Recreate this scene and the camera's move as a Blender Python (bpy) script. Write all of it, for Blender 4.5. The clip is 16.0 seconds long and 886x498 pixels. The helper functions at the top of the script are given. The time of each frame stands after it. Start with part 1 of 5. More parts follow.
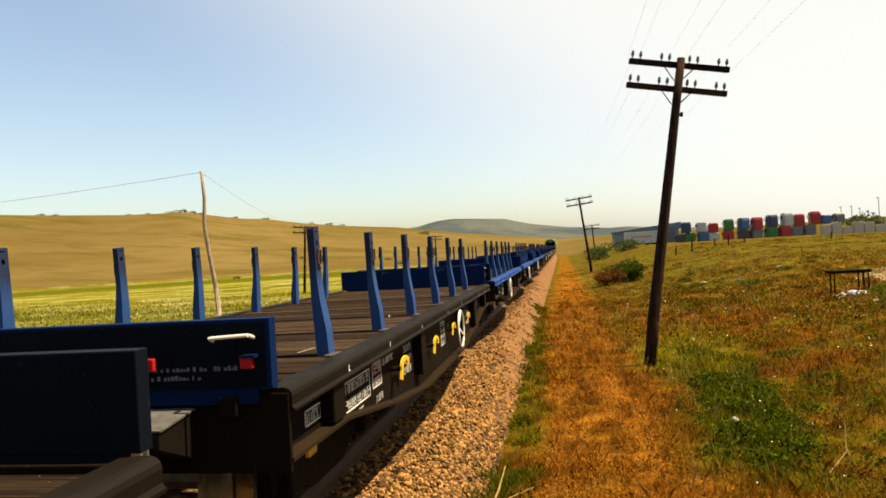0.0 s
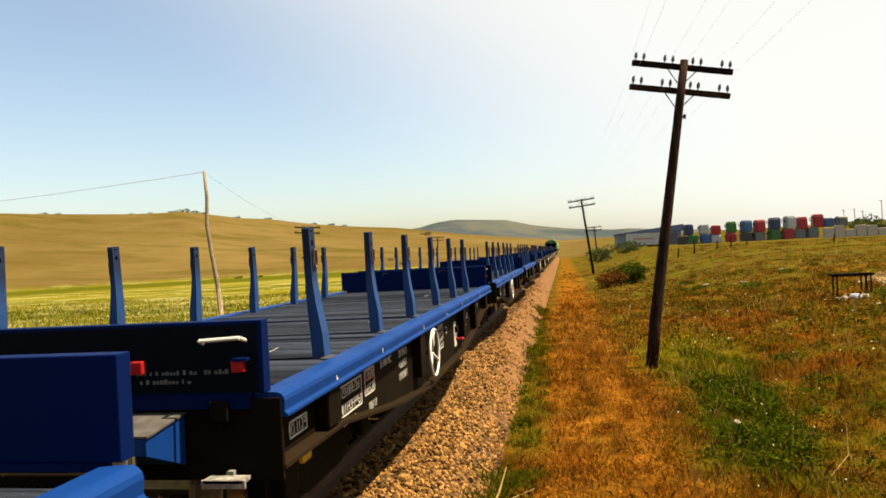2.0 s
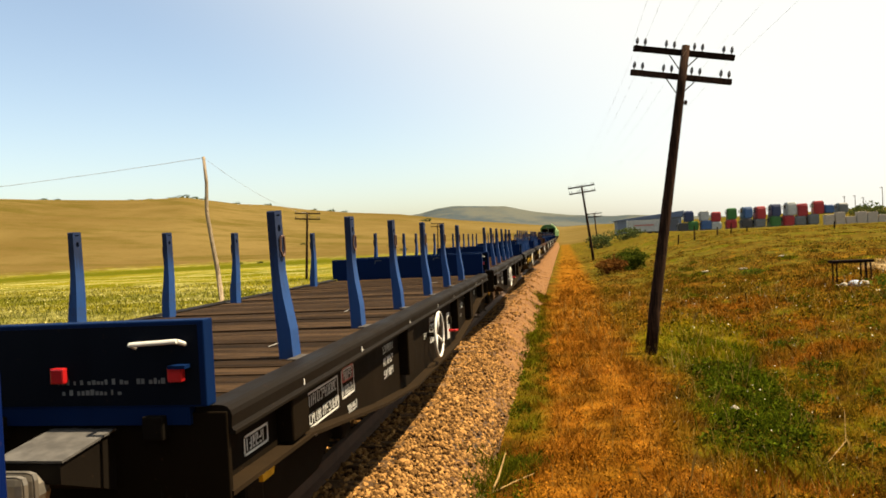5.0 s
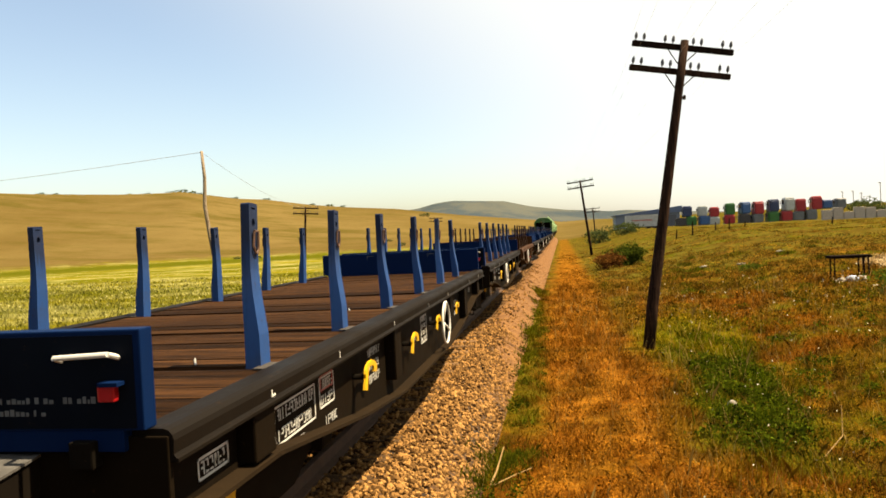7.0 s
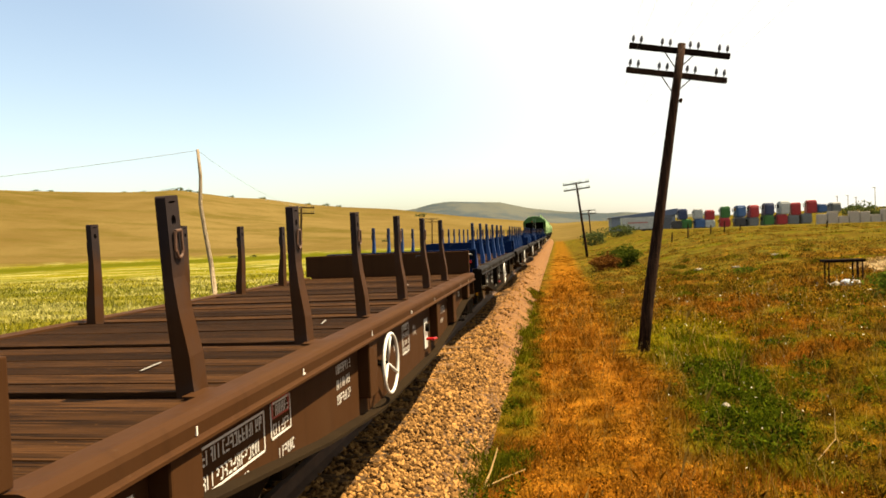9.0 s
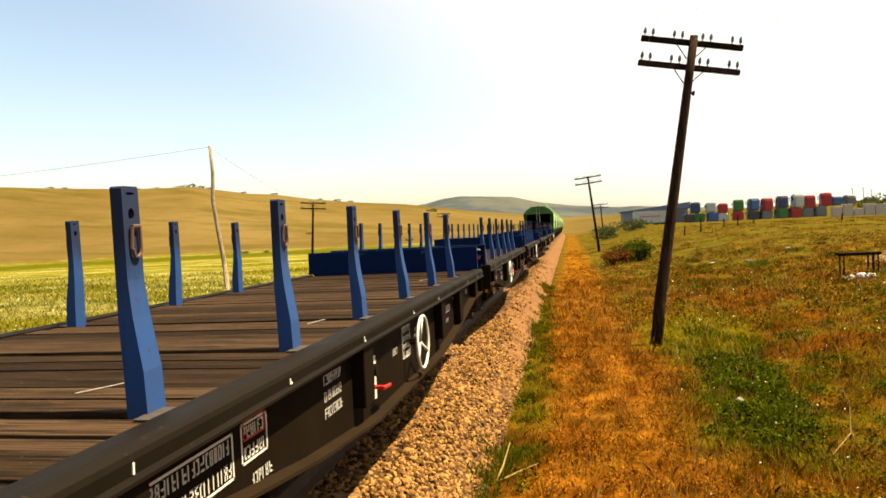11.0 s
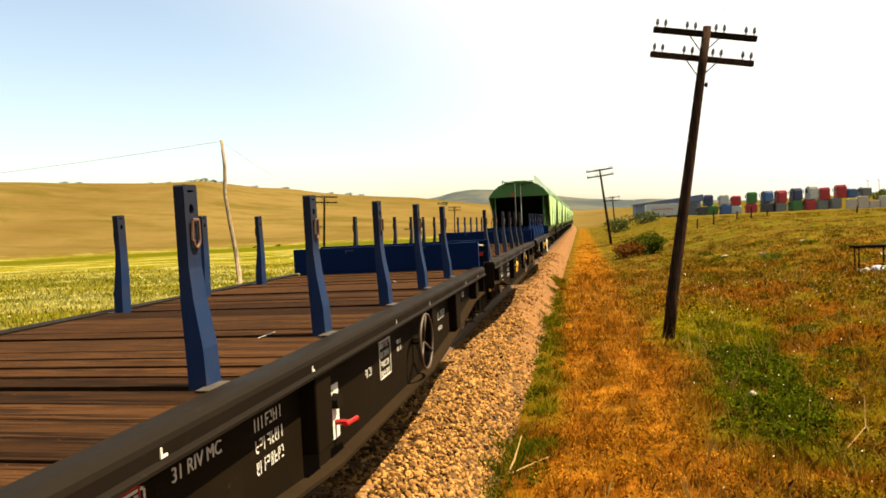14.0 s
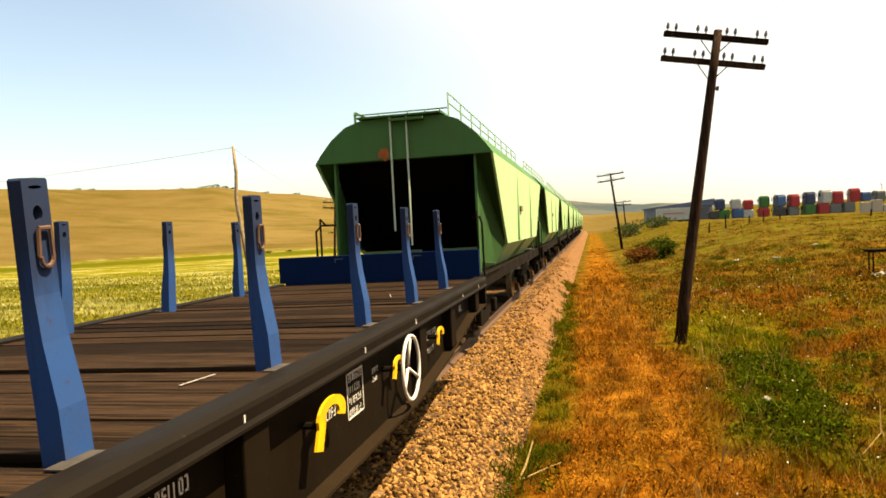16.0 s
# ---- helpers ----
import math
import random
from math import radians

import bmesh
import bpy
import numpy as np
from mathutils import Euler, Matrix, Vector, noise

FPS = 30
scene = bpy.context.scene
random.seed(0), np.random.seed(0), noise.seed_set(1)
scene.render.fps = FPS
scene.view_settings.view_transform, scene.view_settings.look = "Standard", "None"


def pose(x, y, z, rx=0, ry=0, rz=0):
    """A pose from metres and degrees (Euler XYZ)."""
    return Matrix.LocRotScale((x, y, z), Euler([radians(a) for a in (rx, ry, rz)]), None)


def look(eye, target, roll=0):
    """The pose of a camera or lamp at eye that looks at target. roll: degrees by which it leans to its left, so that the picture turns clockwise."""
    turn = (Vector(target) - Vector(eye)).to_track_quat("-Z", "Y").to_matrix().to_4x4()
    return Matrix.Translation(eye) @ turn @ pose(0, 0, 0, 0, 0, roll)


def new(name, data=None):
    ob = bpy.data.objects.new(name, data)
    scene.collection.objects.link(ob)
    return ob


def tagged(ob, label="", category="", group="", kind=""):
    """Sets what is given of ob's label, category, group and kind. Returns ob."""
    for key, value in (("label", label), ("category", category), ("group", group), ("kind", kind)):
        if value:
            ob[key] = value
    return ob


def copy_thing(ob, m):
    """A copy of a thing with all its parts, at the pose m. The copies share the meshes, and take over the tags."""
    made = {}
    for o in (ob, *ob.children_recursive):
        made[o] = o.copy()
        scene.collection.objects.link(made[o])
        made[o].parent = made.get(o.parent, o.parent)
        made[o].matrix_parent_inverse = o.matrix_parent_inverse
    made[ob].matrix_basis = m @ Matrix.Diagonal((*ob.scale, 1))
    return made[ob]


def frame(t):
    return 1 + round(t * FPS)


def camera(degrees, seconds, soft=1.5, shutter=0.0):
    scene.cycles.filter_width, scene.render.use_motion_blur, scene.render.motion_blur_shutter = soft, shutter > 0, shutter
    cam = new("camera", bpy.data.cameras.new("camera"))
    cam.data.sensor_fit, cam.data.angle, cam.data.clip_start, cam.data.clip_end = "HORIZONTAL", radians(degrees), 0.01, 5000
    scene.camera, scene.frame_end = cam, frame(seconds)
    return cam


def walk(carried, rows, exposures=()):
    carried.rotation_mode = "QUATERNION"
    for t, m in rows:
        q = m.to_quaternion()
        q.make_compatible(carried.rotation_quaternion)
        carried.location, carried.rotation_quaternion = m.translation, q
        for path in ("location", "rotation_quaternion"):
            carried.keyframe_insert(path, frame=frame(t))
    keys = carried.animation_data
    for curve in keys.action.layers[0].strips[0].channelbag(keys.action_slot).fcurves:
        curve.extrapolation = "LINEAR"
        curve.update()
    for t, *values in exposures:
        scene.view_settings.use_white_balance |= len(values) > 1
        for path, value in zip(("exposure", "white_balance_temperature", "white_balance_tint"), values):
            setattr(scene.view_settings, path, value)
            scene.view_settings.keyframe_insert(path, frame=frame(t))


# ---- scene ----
cam = camera(64.52, 16.0, soft=1.7, shutter=0.0)

EYE = (0.0, 0.0, 1.97)
# seconds, heading to the left of the track, pitch, roll (degrees)
AIM = [
    (0.0, 9.554, 0.313, -3.333), (0.5, 9.626, 0.159, -3.369), (1.0, 9.496, 0.187, -3.255), (1.5, 9.557, 0.32, -3.34),
    (2.0, 9.716, 0.394, -3.019), (2.5, 9.777, 0.324, -2.66), (3.0, 9.831, 0.167, -2.722), (3.5, 9.862, -0.16, -2.523),
    (4.0, 9.83, -0.36, -3.175), (6.5, 9.668, -1.101, -2.506), (7.0, 9.665, -1.151, -2.896), (7.5, 9.81, -1.173, -2.778),
    (8.0, 9.72, -1.281, -2.823), (8.5, 9.386, -1.319, -2.601), (9.0, 9.315, -1.115, -2.392), (11.5, 10.541, -1.573, -2.548),
    (12.0, 10.61, -1.616, -2.253), (12.5, 10.923, -1.656, -2.603), (13.0, 10.989, -1.793, -2.629), (13.5, 11.052, -1.957, -2.699),
    (14.0, 11.211, -1.991, -2.823), (14.5, 11.474, -1.917, -3.08), (15.0, 11.792, -1.778, -2.862), (15.5, 11.96, -1.683, -3.274),
    (16.0, 12.043, -1.533, -3.003)]


def aim(heading, pitch, roll):
    h, p = radians(heading), radians(pitch)
    way = Vector((-math.sin(h) * math.cos(p), math.cos(h) * math.cos(p), math.sin(p)))
    return look(EYE, Vector(EYE) + way, roll)


walk(cam, [(t, aim(h, p, r)) for t, h, p, r in AIM], [(0.0, 1.84, 7750, 8), (4.0, 1.87, 7750, 8), (9.0, 2.09, 8200, 8), (16.0, 2.19, 8600, 8)])

# ---- light ----
SUN_HIGH, GLARE_HIGH, SUN_SIDE = 61.0, 54.0, 86.0     # degrees above the horizon, of the sun and of the hazy glare below it; from the track's direction round to the right
world = bpy.data.worlds.new("sky")
world.use_nodes = True
scene.world = world
wn, wl = world.node_tree.nodes, world.node_tree.links
sky = wn.new("ShaderNodeTexSky")
sky.sky_type, sky.sun_disc = "NISHITA", False
sky.sun_elevation, sky.sun_rotation = radians(SUN_HIGH), radians(SUN_SIDE)
sky.air_density, sky.dust_density, sky.ozone_density = 1.0, 1.8, 1.8
# bright summer haze that gathers towards the sun
toward = wn.new("ShaderNodeVectorMath")
toward.operation = "DOT_PRODUCT"
wl.new(wn.new("ShaderNodeTexCoord").outputs["Generated"], toward.inputs[0])
toward.inputs[1].default_value = (math.sin(radians(SUN_SIDE)) * math.cos(radians(GLARE_HIGH)), math.cos(radians(SUN_SIDE)) * math.cos(radians(GLARE_HIGH)), math.sin(radians(GLARE_HIGH)))
gather = wn.new("ShaderNodeMapRange")
gather.interpolation_type = "SMOOTHSTEP"
wl.new(toward.outputs["Value"], gather.inputs[0])
for i, v in enumerate((-0.06, 0.36, 0.0, 0.9)):
    gather.inputs[1 + i].default_value = v
haze = wn.new("ShaderNodeMix")
haze.data_type = "RGBA"
wl.new(gather.outputs[0], haze.inputs[0])
wl.new(sky.outputs[0], haze.inputs[6])
haze.inputs[7].default_value = (4.2, 4.5, 4.9, 1.0)
wl.new(haze.outputs[2], wn["Background"].inputs[0])
wn["Background"].inputs[1].default_value = 0.063
sun = new("sun", bpy.data.lights.new("sun", "SUN"))
sun.data.energy, sun.data.angle, sun.data.color = 5.0, radians(0.6), (1.0, 0.87, 0.68)
sun_way = Vector((math.sin(radians(SUN_SIDE)) * math.cos(radians(SUN_HIGH)), math.cos(radians(SUN_SIDE)) * math.cos(radians(SUN_HIGH)), math.sin(radians(SUN_HIGH))))
sun.matrix_world = look(sun_way * 100, (0, 0, 0))


# ---- materials ----
class Nodes:
    """A small shorthand for node trees."""

    def __init__(self, name):
        self.mat = bpy.data.materials.new(name)
        self.mat.use_nodes = True
        self.n, self.l = self.mat.node_tree.nodes, self.mat.node_tree.links
        self.bsdf = self.n["Principled BSDF"]

    def put(self, value, socket):
        if isinstance(value, bpy.types.NodeSocket):
            self.l.new(value, socket)
        elif value is not None:
            socket.default_value = value

    def coords(self, world=False):
        if world:
            return self.n.new("ShaderNodeNewGeometry").outputs["Position"]
        return self.n.new("ShaderNodeTexCoord").outputs["Object"]

    def scaled(self, vec, x, y, z):
        m = self.n.new("ShaderNodeMapping")
        m.inputs["Scale"].default_value = (x, y, z)
        self.l.new(vec, m.inputs[0])
        return m.outputs[0]

    def noise(self, vec, scale, detail=4, rough=0.6):
        t = self.n.new("ShaderNodeTexNoise")
        self.l.new(vec, t.inputs["Vector"])
        t.inputs["Scale"].default_value, t.inputs["Detail"].default_value, t.inputs["Roughness"].default_value = scale, detail, rough
        return t.outputs["Fac"]

    def span(self, value, a, b, lo=0.0, hi=1.0):
        m = self.n.new("ShaderNodeMapRange")
        m.interpolation_type = "SMOOTHSTEP"
        self.put(value, m.inputs[0])
        for i, v in enumerate((a, b, lo, hi)):
            m.inputs[1 + i].default_value = v
        return m.outputs[0]

    def math(self, op, a, b=None):
        m = self.n.new("ShaderNodeMath")
        m.operation = op
        self.put(a, m.inputs[0])
        self.put(b, m.inputs[1])
        return m.outputs[0]

    def mix(self, fac, a, b, blend="MIX"):
        m = self.n.new("ShaderNodeMix")
        m.data_type, m.blend_type = "RGBA", blend
        self.put(fac, m.inputs[0])
        for v, s in ((a, m.inputs[6]), (b, m.inputs[7])):
            self.put((*v, 1.0) if isinstance(v, tuple) else v, s)
        return m.outputs[2]

    def xyz(self, vec):
        s = self.n.new("ShaderNodeSeparateXYZ")
        self.l.new(vec, s.inputs[0])
        return s.outputs

    def chance(self):
        return self.n.new("ShaderNodeObjectInfo").outputs["Random"]

    def island(self):
        return self.n.new("ShaderNodeNewGeometry").outputs["Random Per Island"]

    def bump(self, height, strength=0.3, far=0.01):
        b = self.n.new("ShaderNodeBump")
        b.inputs["Strength"].default_value, b.inputs["Distance"].default_value = strength, far
        self.l.new(height, b.inputs["Height"])
        self.l.new(b.outputs[0], self.bsdf.inputs["Normal"])

    def done(self, colour, rough=0.7, metal=0.0, spec=0.5):
        self.put((*colour, 1.0) if isinstance(colour, tuple) else colour, self.bsdf.inputs["Base Color"])
        self.put(rough, self.bsdf.inputs["Roughness"])
        self.bsdf.inputs["Metallic"].default_value = metal
        self.bsdf.inputs["Specular IOR Level"].default_value = spec
        return self.mat


def painted(name, colour, wear=(0.045, 0.026, 0.015), amount=0.35, rough=0.45, dust=(0.05, 0.042, 0.032), gloss=0.04):
    """Weathered paint on steel: chips of rust, dust in patches, streaks downward."""
    k = Nodes(name)
    v = k.coords()
    big, fine = k.noise(v, 1.3, 5), k.noise(v, 22.0, 6, 0.7)
    streak = k.noise(k.scaled(v, 9.0, 9.0, 0.7), 1.0, 4)
    c = k.mix(k.span(big, 0.35, 0.75, 0.0, 0.28), colour, dust)
    c = k.mix(k.span(streak, 0.5, 0.8, 0.0, amount), c, tuple(x * 0.45 for x in colour))
    c = k.mix(k.span(fine, 0.62, 0.70, 0.0, amount), c, wear)
    k.bump(fine, 0.15, 0.004)
    return k.done(c, k.span(big, 0.3, 0.8, rough, rough + 0.25), 0.0, gloss)


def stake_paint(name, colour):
    """Paint on a stanchion: shade of the upper half put into its colour, chipped along the rest."""
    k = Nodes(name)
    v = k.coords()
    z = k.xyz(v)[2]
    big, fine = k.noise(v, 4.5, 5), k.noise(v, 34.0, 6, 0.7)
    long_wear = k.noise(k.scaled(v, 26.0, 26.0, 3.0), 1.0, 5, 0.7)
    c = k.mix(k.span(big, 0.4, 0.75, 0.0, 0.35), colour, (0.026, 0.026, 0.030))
    # darker towards the top, standing for the weaker light on the upright half
    top_shade = k.span(k.math("ADD", z, k.math("MULTIPLY", k.math("SUBTRACT", long_wear, 0.5), 0.5)), 0.44, 0.74, 0.0, 0.72)
    c = k.mix(top_shade, c, (0.0085, 0.0088, 0.0115))
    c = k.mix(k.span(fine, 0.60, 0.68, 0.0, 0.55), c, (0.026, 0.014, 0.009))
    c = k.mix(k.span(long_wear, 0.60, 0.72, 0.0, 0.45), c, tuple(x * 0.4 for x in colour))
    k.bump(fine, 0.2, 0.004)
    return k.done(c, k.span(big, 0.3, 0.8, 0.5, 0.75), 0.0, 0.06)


def plain(name, colour, rough=0.6, metal=0.0, vary=0.25, scale=8.0, spec=0.4):
    k = Nodes(name)
    v = k.coords()
    f = k.noise(v, scale, 5)
    c = k.mix(k.span(f, 0.3, 0.75), tuple(x * (1 - vary) for x in colour), tuple(min(1, x * (1 + vary)) for x in colour))
    k.bump(f, 0.12, 0.004)
    return k.done(c, rough, metal, spec)


def wood(name, dark, light, grain=(1.2, 30.0, 30.0), rough=0.95):
    """Weathered boards, grain along x, each board of its own shade."""
    k = Nodes(name)
    v = k.coords()
    g = k.noise(k.scaled(v, *grain), 1.0, 6, 0.65)
    s = k.noise(v, 2.3, 4)
    c = k.mix(k.span(g, 0.38, 0.62), dark, light)
    worn = k.noise(k.scaled(v, 3.0, 9.0, 9.0), 1.0, 5, 0.7)
    c = k.mix(k.span(worn, 0.56, 0.72, 0.0, 0.6), c, tuple(x * 1.7 for x in light))
    c = k.mix(k.span(s, 0.5, 0.8, 0.0, 0.5), c, tuple(x * 0.5 for x in dark))
    r = k.span(k.chance(), 0.0, 1.0, 0.45, 1.35)
    rgb = k.n.new("ShaderNodeCombineColor")
    for i in range(3):
        k.l.new(r, rgb.inputs[i])
    c = k.mix(1.0, c, rgb.outputs[0], "MULTIPLY")
    split = k.noise(k.scaled(v, 0.7 * grain[0], 1.7 * grain[1], 1.7 * grain[2]), 1.0, 3, 0.6)
    c = k.mix(k.span(split, 0.60, 0.68, 0.0, 0.8), c, tuple(x * 0.25 for x in dark))
    fleck = k.noise(v, 38.0, 2, 0.5)
    c = k.mix(k.span(fleck, 0.70, 0.76, 0.0, 0.55), c, tuple(x * 4.5 for x in light))
    k.bump(k.math("SUBTRACT", g, split), 0.7, 0.008)
    return k.done(c, rough, 0.0, 0.03)


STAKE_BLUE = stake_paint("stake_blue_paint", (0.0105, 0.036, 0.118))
BLUE_BRIGHT = painted("blue_sill_paint", (0.0018, 0.022, 0.115), amount=0.35, dust=(0.006, 0.020, 0.062))
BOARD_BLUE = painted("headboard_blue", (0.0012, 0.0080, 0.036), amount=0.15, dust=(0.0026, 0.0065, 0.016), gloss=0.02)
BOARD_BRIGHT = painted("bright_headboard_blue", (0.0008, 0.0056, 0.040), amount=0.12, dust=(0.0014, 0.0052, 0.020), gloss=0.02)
BOARD_DARK = painted("dark_headboard", (0.0022, 0.0034, 0.0065), dust=(0.005, 0.006, 0.009), gloss=0.02)
BLACK = painted("black_brown_paint", (0.0048, 0.0036, 0.0026), amount=0.3, rough=0.55, gloss=0.045, dust=(0.0088, 0.0062, 0.0040))
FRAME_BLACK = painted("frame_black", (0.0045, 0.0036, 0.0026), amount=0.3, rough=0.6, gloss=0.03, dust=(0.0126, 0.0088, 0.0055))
WEB_BLACK = painted("web_brown_black", (0.0045, 0.003, 0.0016), amount=0.3, rough=0.6, gloss=0.03, dust=(0.0105, 0.006, 0.0028))
FLANGE = painted("dusty_flange", (0.010, 0.0064, 0.0034), amount=0.3, rough=0.8, gloss=0.03, dust=(0.022, 0.0130, 0.0055))
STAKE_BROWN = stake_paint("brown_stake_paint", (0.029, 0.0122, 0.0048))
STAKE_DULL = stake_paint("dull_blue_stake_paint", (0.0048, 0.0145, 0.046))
BROWN = painted("rust_brown_paint", (0.029, 0.0122, 0.0048), amount=0.4, rough=0.6, dust=(0.040, 0.020, 0.0085))
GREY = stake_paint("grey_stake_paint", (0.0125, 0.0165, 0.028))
STEEL = plain("worn_steel", (0.20, 0.18, 0.15), 0.4, 0.8)
RAIL = plain("rail_rust", (0.045, 0.021, 0.009), 0.7, 0.2)
WHITE = plain("white_paint", (0.3780, 0.3780, 0.3600), 0.5, vary=0.08)
STEP_WHITE = plain("worn_white_paint", (0.16, 0.155, 0.145), 0.6, vary=0.5, scale=30.0)
YELLOW = plain("yellow_paint", (0.42, 0.235, 0.008), 0.5, vary=0.2)
RED = plain("red_lamp_glass", (0.24, 0.007, 0.009), 0.3, vary=0.15)
DECK_GREY = wood("deck_grey_brown", (0.0072, 0.0046, 0.0028), (0.0325, 0.0198, 0.0114))
DECK_BLUE = wood("deck_grey_blue", (0.0045, 0.0065, 0.011), (0.020, 0.026, 0.040))
DECK_BROWN = wood("deck_red_brown", (0.0062, 0.0030, 0.0014), (0.0315, 0.0140, 0.0056))
DECK_DARK = wood("deck_dark_brown", (0.0042, 0.0026, 0.0016), (0.0195, 0.0112, 0.0066))
POLE = wood("dark_pole_wood", (0.006, 0.0035, 0.0025), (0.022, 0.012, 0.008), (30.0, 30.0, 1.2))
POLE_PALE = wood("pale_pole_wood", (0.0750, 0.0562, 0.0375), (0.1950, 0.1575, 0.1125), (30.0, 30.0, 1.2))
INSULATOR = plain("insulator_glass", (0.05, 0.05, 0.055), 0.2)
WIRE = plain("wire", (0.17, 0.17, 0.18), 0.5)


# ---- builders ----
def link(name, bm, material, parent=None, label="", smooth=False):
    me = bpy.data.meshes.new(name)
    bm.to_mesh(me)
    bm.free()
    if smooth:
        for p in me.polygons:
            p.use_smooth = True
    for m in (material if isinstance(material, (list, tuple)) else [material]):
        me.materials.append(m)
    ob = new(name, me)
    ob.parent = parent
    if label:
        ob["label"] = label
    return ob


def part(name, bm, material, parent, label="", smooth=False):
    """One mesh object under a thing or a part."""
    return link(name, bm, material, parent, label, smooth)


def thing(name, label, category, group="", kind=""):
    return tagged(new(name), label, category, group, kind)


def box(bm, x0, x1, y0, y1, z0, z1, bevel=0.0):
    made = bmesh.ops.create_cube(bm, size=1.0)["verts"]
    bmesh.ops.scale(bm, vec=(x1 - x0, y1 - y0, z1 - z0), verts=made)
    bmesh.ops.translate(bm, vec=((x0 + x1) / 2, (y0 + y1) / 2, (z0 + z1) / 2), verts=made)
    if bevel:
        edges = list({e for v in made for e in v.link_edges})
        bmesh.ops.bevel(bm, geom=edges, offset=bevel, segments=2, affect="EDGES", profile=0.6)
    return bm


def boxes(*rows, bevel=0.0):
    bm = bmesh.new()
    for r in rows:
        box(bm, *r, bevel=bevel)
    return bm


def rod(bm, a, b, r, r2=None, n=8):
    """A round bar from a to b, tapering to r2."""
    a, b = Vector(a), Vector(b)
    way = b - a
    turn = way.to_track_quat("Z", "Y").to_matrix().to_4x4()
    m = Matrix.Translation((a + b) / 2) @ turn
    bmesh.ops.create_cone(bm, cap_ends=True, segments=n, radius1=r, radius2=r if r2 is None else r2, depth=way.length, matrix=m)
    return bm


def path_rod(bm, points, r, n=8):
    for a, b in zip(points, points[1:]):
        rod(bm, a, b, r, n=n)
    return bm


def tube(bm, points, radii, n=10):
    """A bent round stem through points, closed at both ends."""
    rings = []
    for i, p in enumerate(points):
        p = Vector(p)
        way = Vector(points[min(i + 1, len(points) - 1)]) - Vector(points[max(i - 1, 0)])
        q = way.to_track_quat("Z", "Y")
        rings.append([bm.verts.new(p + q @ Vector((math.cos(2 * math.pi * j / n) * radii[i], math.sin(2 * math.pi * j / n) * radii[i], 0))) for j in range(n)])
    for a, b in zip(rings, rings[1:]):
        for j in range(n):
            bm.faces.new((a[j], a[(j + 1) % n], b[(j + 1) % n], b[j]))
    bm.faces.new(list(reversed(rings[0])))
    bm.faces.new(rings[-1])
    return bm


def prism(bm, outline, axis, lo, hi):
    """A closed outline drawn out along an axis. Outline pairs are the two other axes in order."""
    def at(p, h):
        c = list(p)
        c.insert("xyz".index(axis), h)
        return bm.verts.new(c)
    low, high = [at(p, lo) for p in outline], [at(p, hi) for p in outline]
    n = len(outline)
    for i in range(n):
        bm.faces.new((low[i], low[(i + 1) % n], high[(i + 1) % n], high[i]))
    bm.faces.new(list(reversed(low)))
    bm.faces.new(high)
    bmesh.ops.recalc_face_normals(bm, faces=bm.faces)
    return bm


def ring(bm, centre, axis, radius, r, n=20, m=6):
    """A torus about an axis ('x', 'y' or 'z')."""
    turn = {"x": Euler((0, math.pi / 2, 0)), "y": Euler((math.pi / 2, 0, 0)), "z": Euler((0, 0, 0))}[axis].to_matrix()
    loops = []
    for i in range(n):
        a = 2 * math.pi * i / n
        loop = []
        for j in range(m):
            b = 2 * math.pi * j / m
            p = Vector(((radius + r * math.cos(b)) * math.cos(a), (radius + r * math.cos(b)) * math.sin(a), r * math.sin(b)))
            loop.append(bm.verts.new(Vector(centre) + turn @ p))
        loops.append(loop)
    for i in range(n):
        for j in range(m):
            bm.faces.new((loops[i][j], loops[(i + 1) % n][j], loops[(i + 1) % n][(j + 1) % m], loops[i][(j + 1) % m]))
    return bm


def smooth01(v):
    v = np.clip(v, 0.0, 1.0)
    return v * v * (3 - 2 * v)


# ---- ground ----
CREST_AZ = [-180, -120, -70, -41.7, -39.6, -36.8, -33.6, -31.0, -29.9, -28.2, -25.7, -23.6, -20.5, -17.4, -13.3, -8.0, 0.0, 8.0, 40.0, 180.0]
CREST_EL = [0.03, 0.05, 0.08, 0.0745, 0.073, 0.0717, 0.0705, 0.0712, 0.0722, 0.068, 0.0612, 0.059, 0.0505, 0.0445, 0.039, 0.026, 0.010, 0.010, 0.015, 0.03]
MESA_AZ = [-180, -40, -16, -11.5, -10.1, -8.7, -4.5, -2.3, 0.4, 3.9, 5.2, 9.0, 13.1, 20.5, 35.0, 180.0]
MESA_EL = [0.0, 0.01, 0.03, 0.0388, 0.0447, 0.0473, 0.0429, 0.0333, 0.0263, 0.021, 0.0215, 0.016, 0.011, 0.008, 0.008, 0.0]


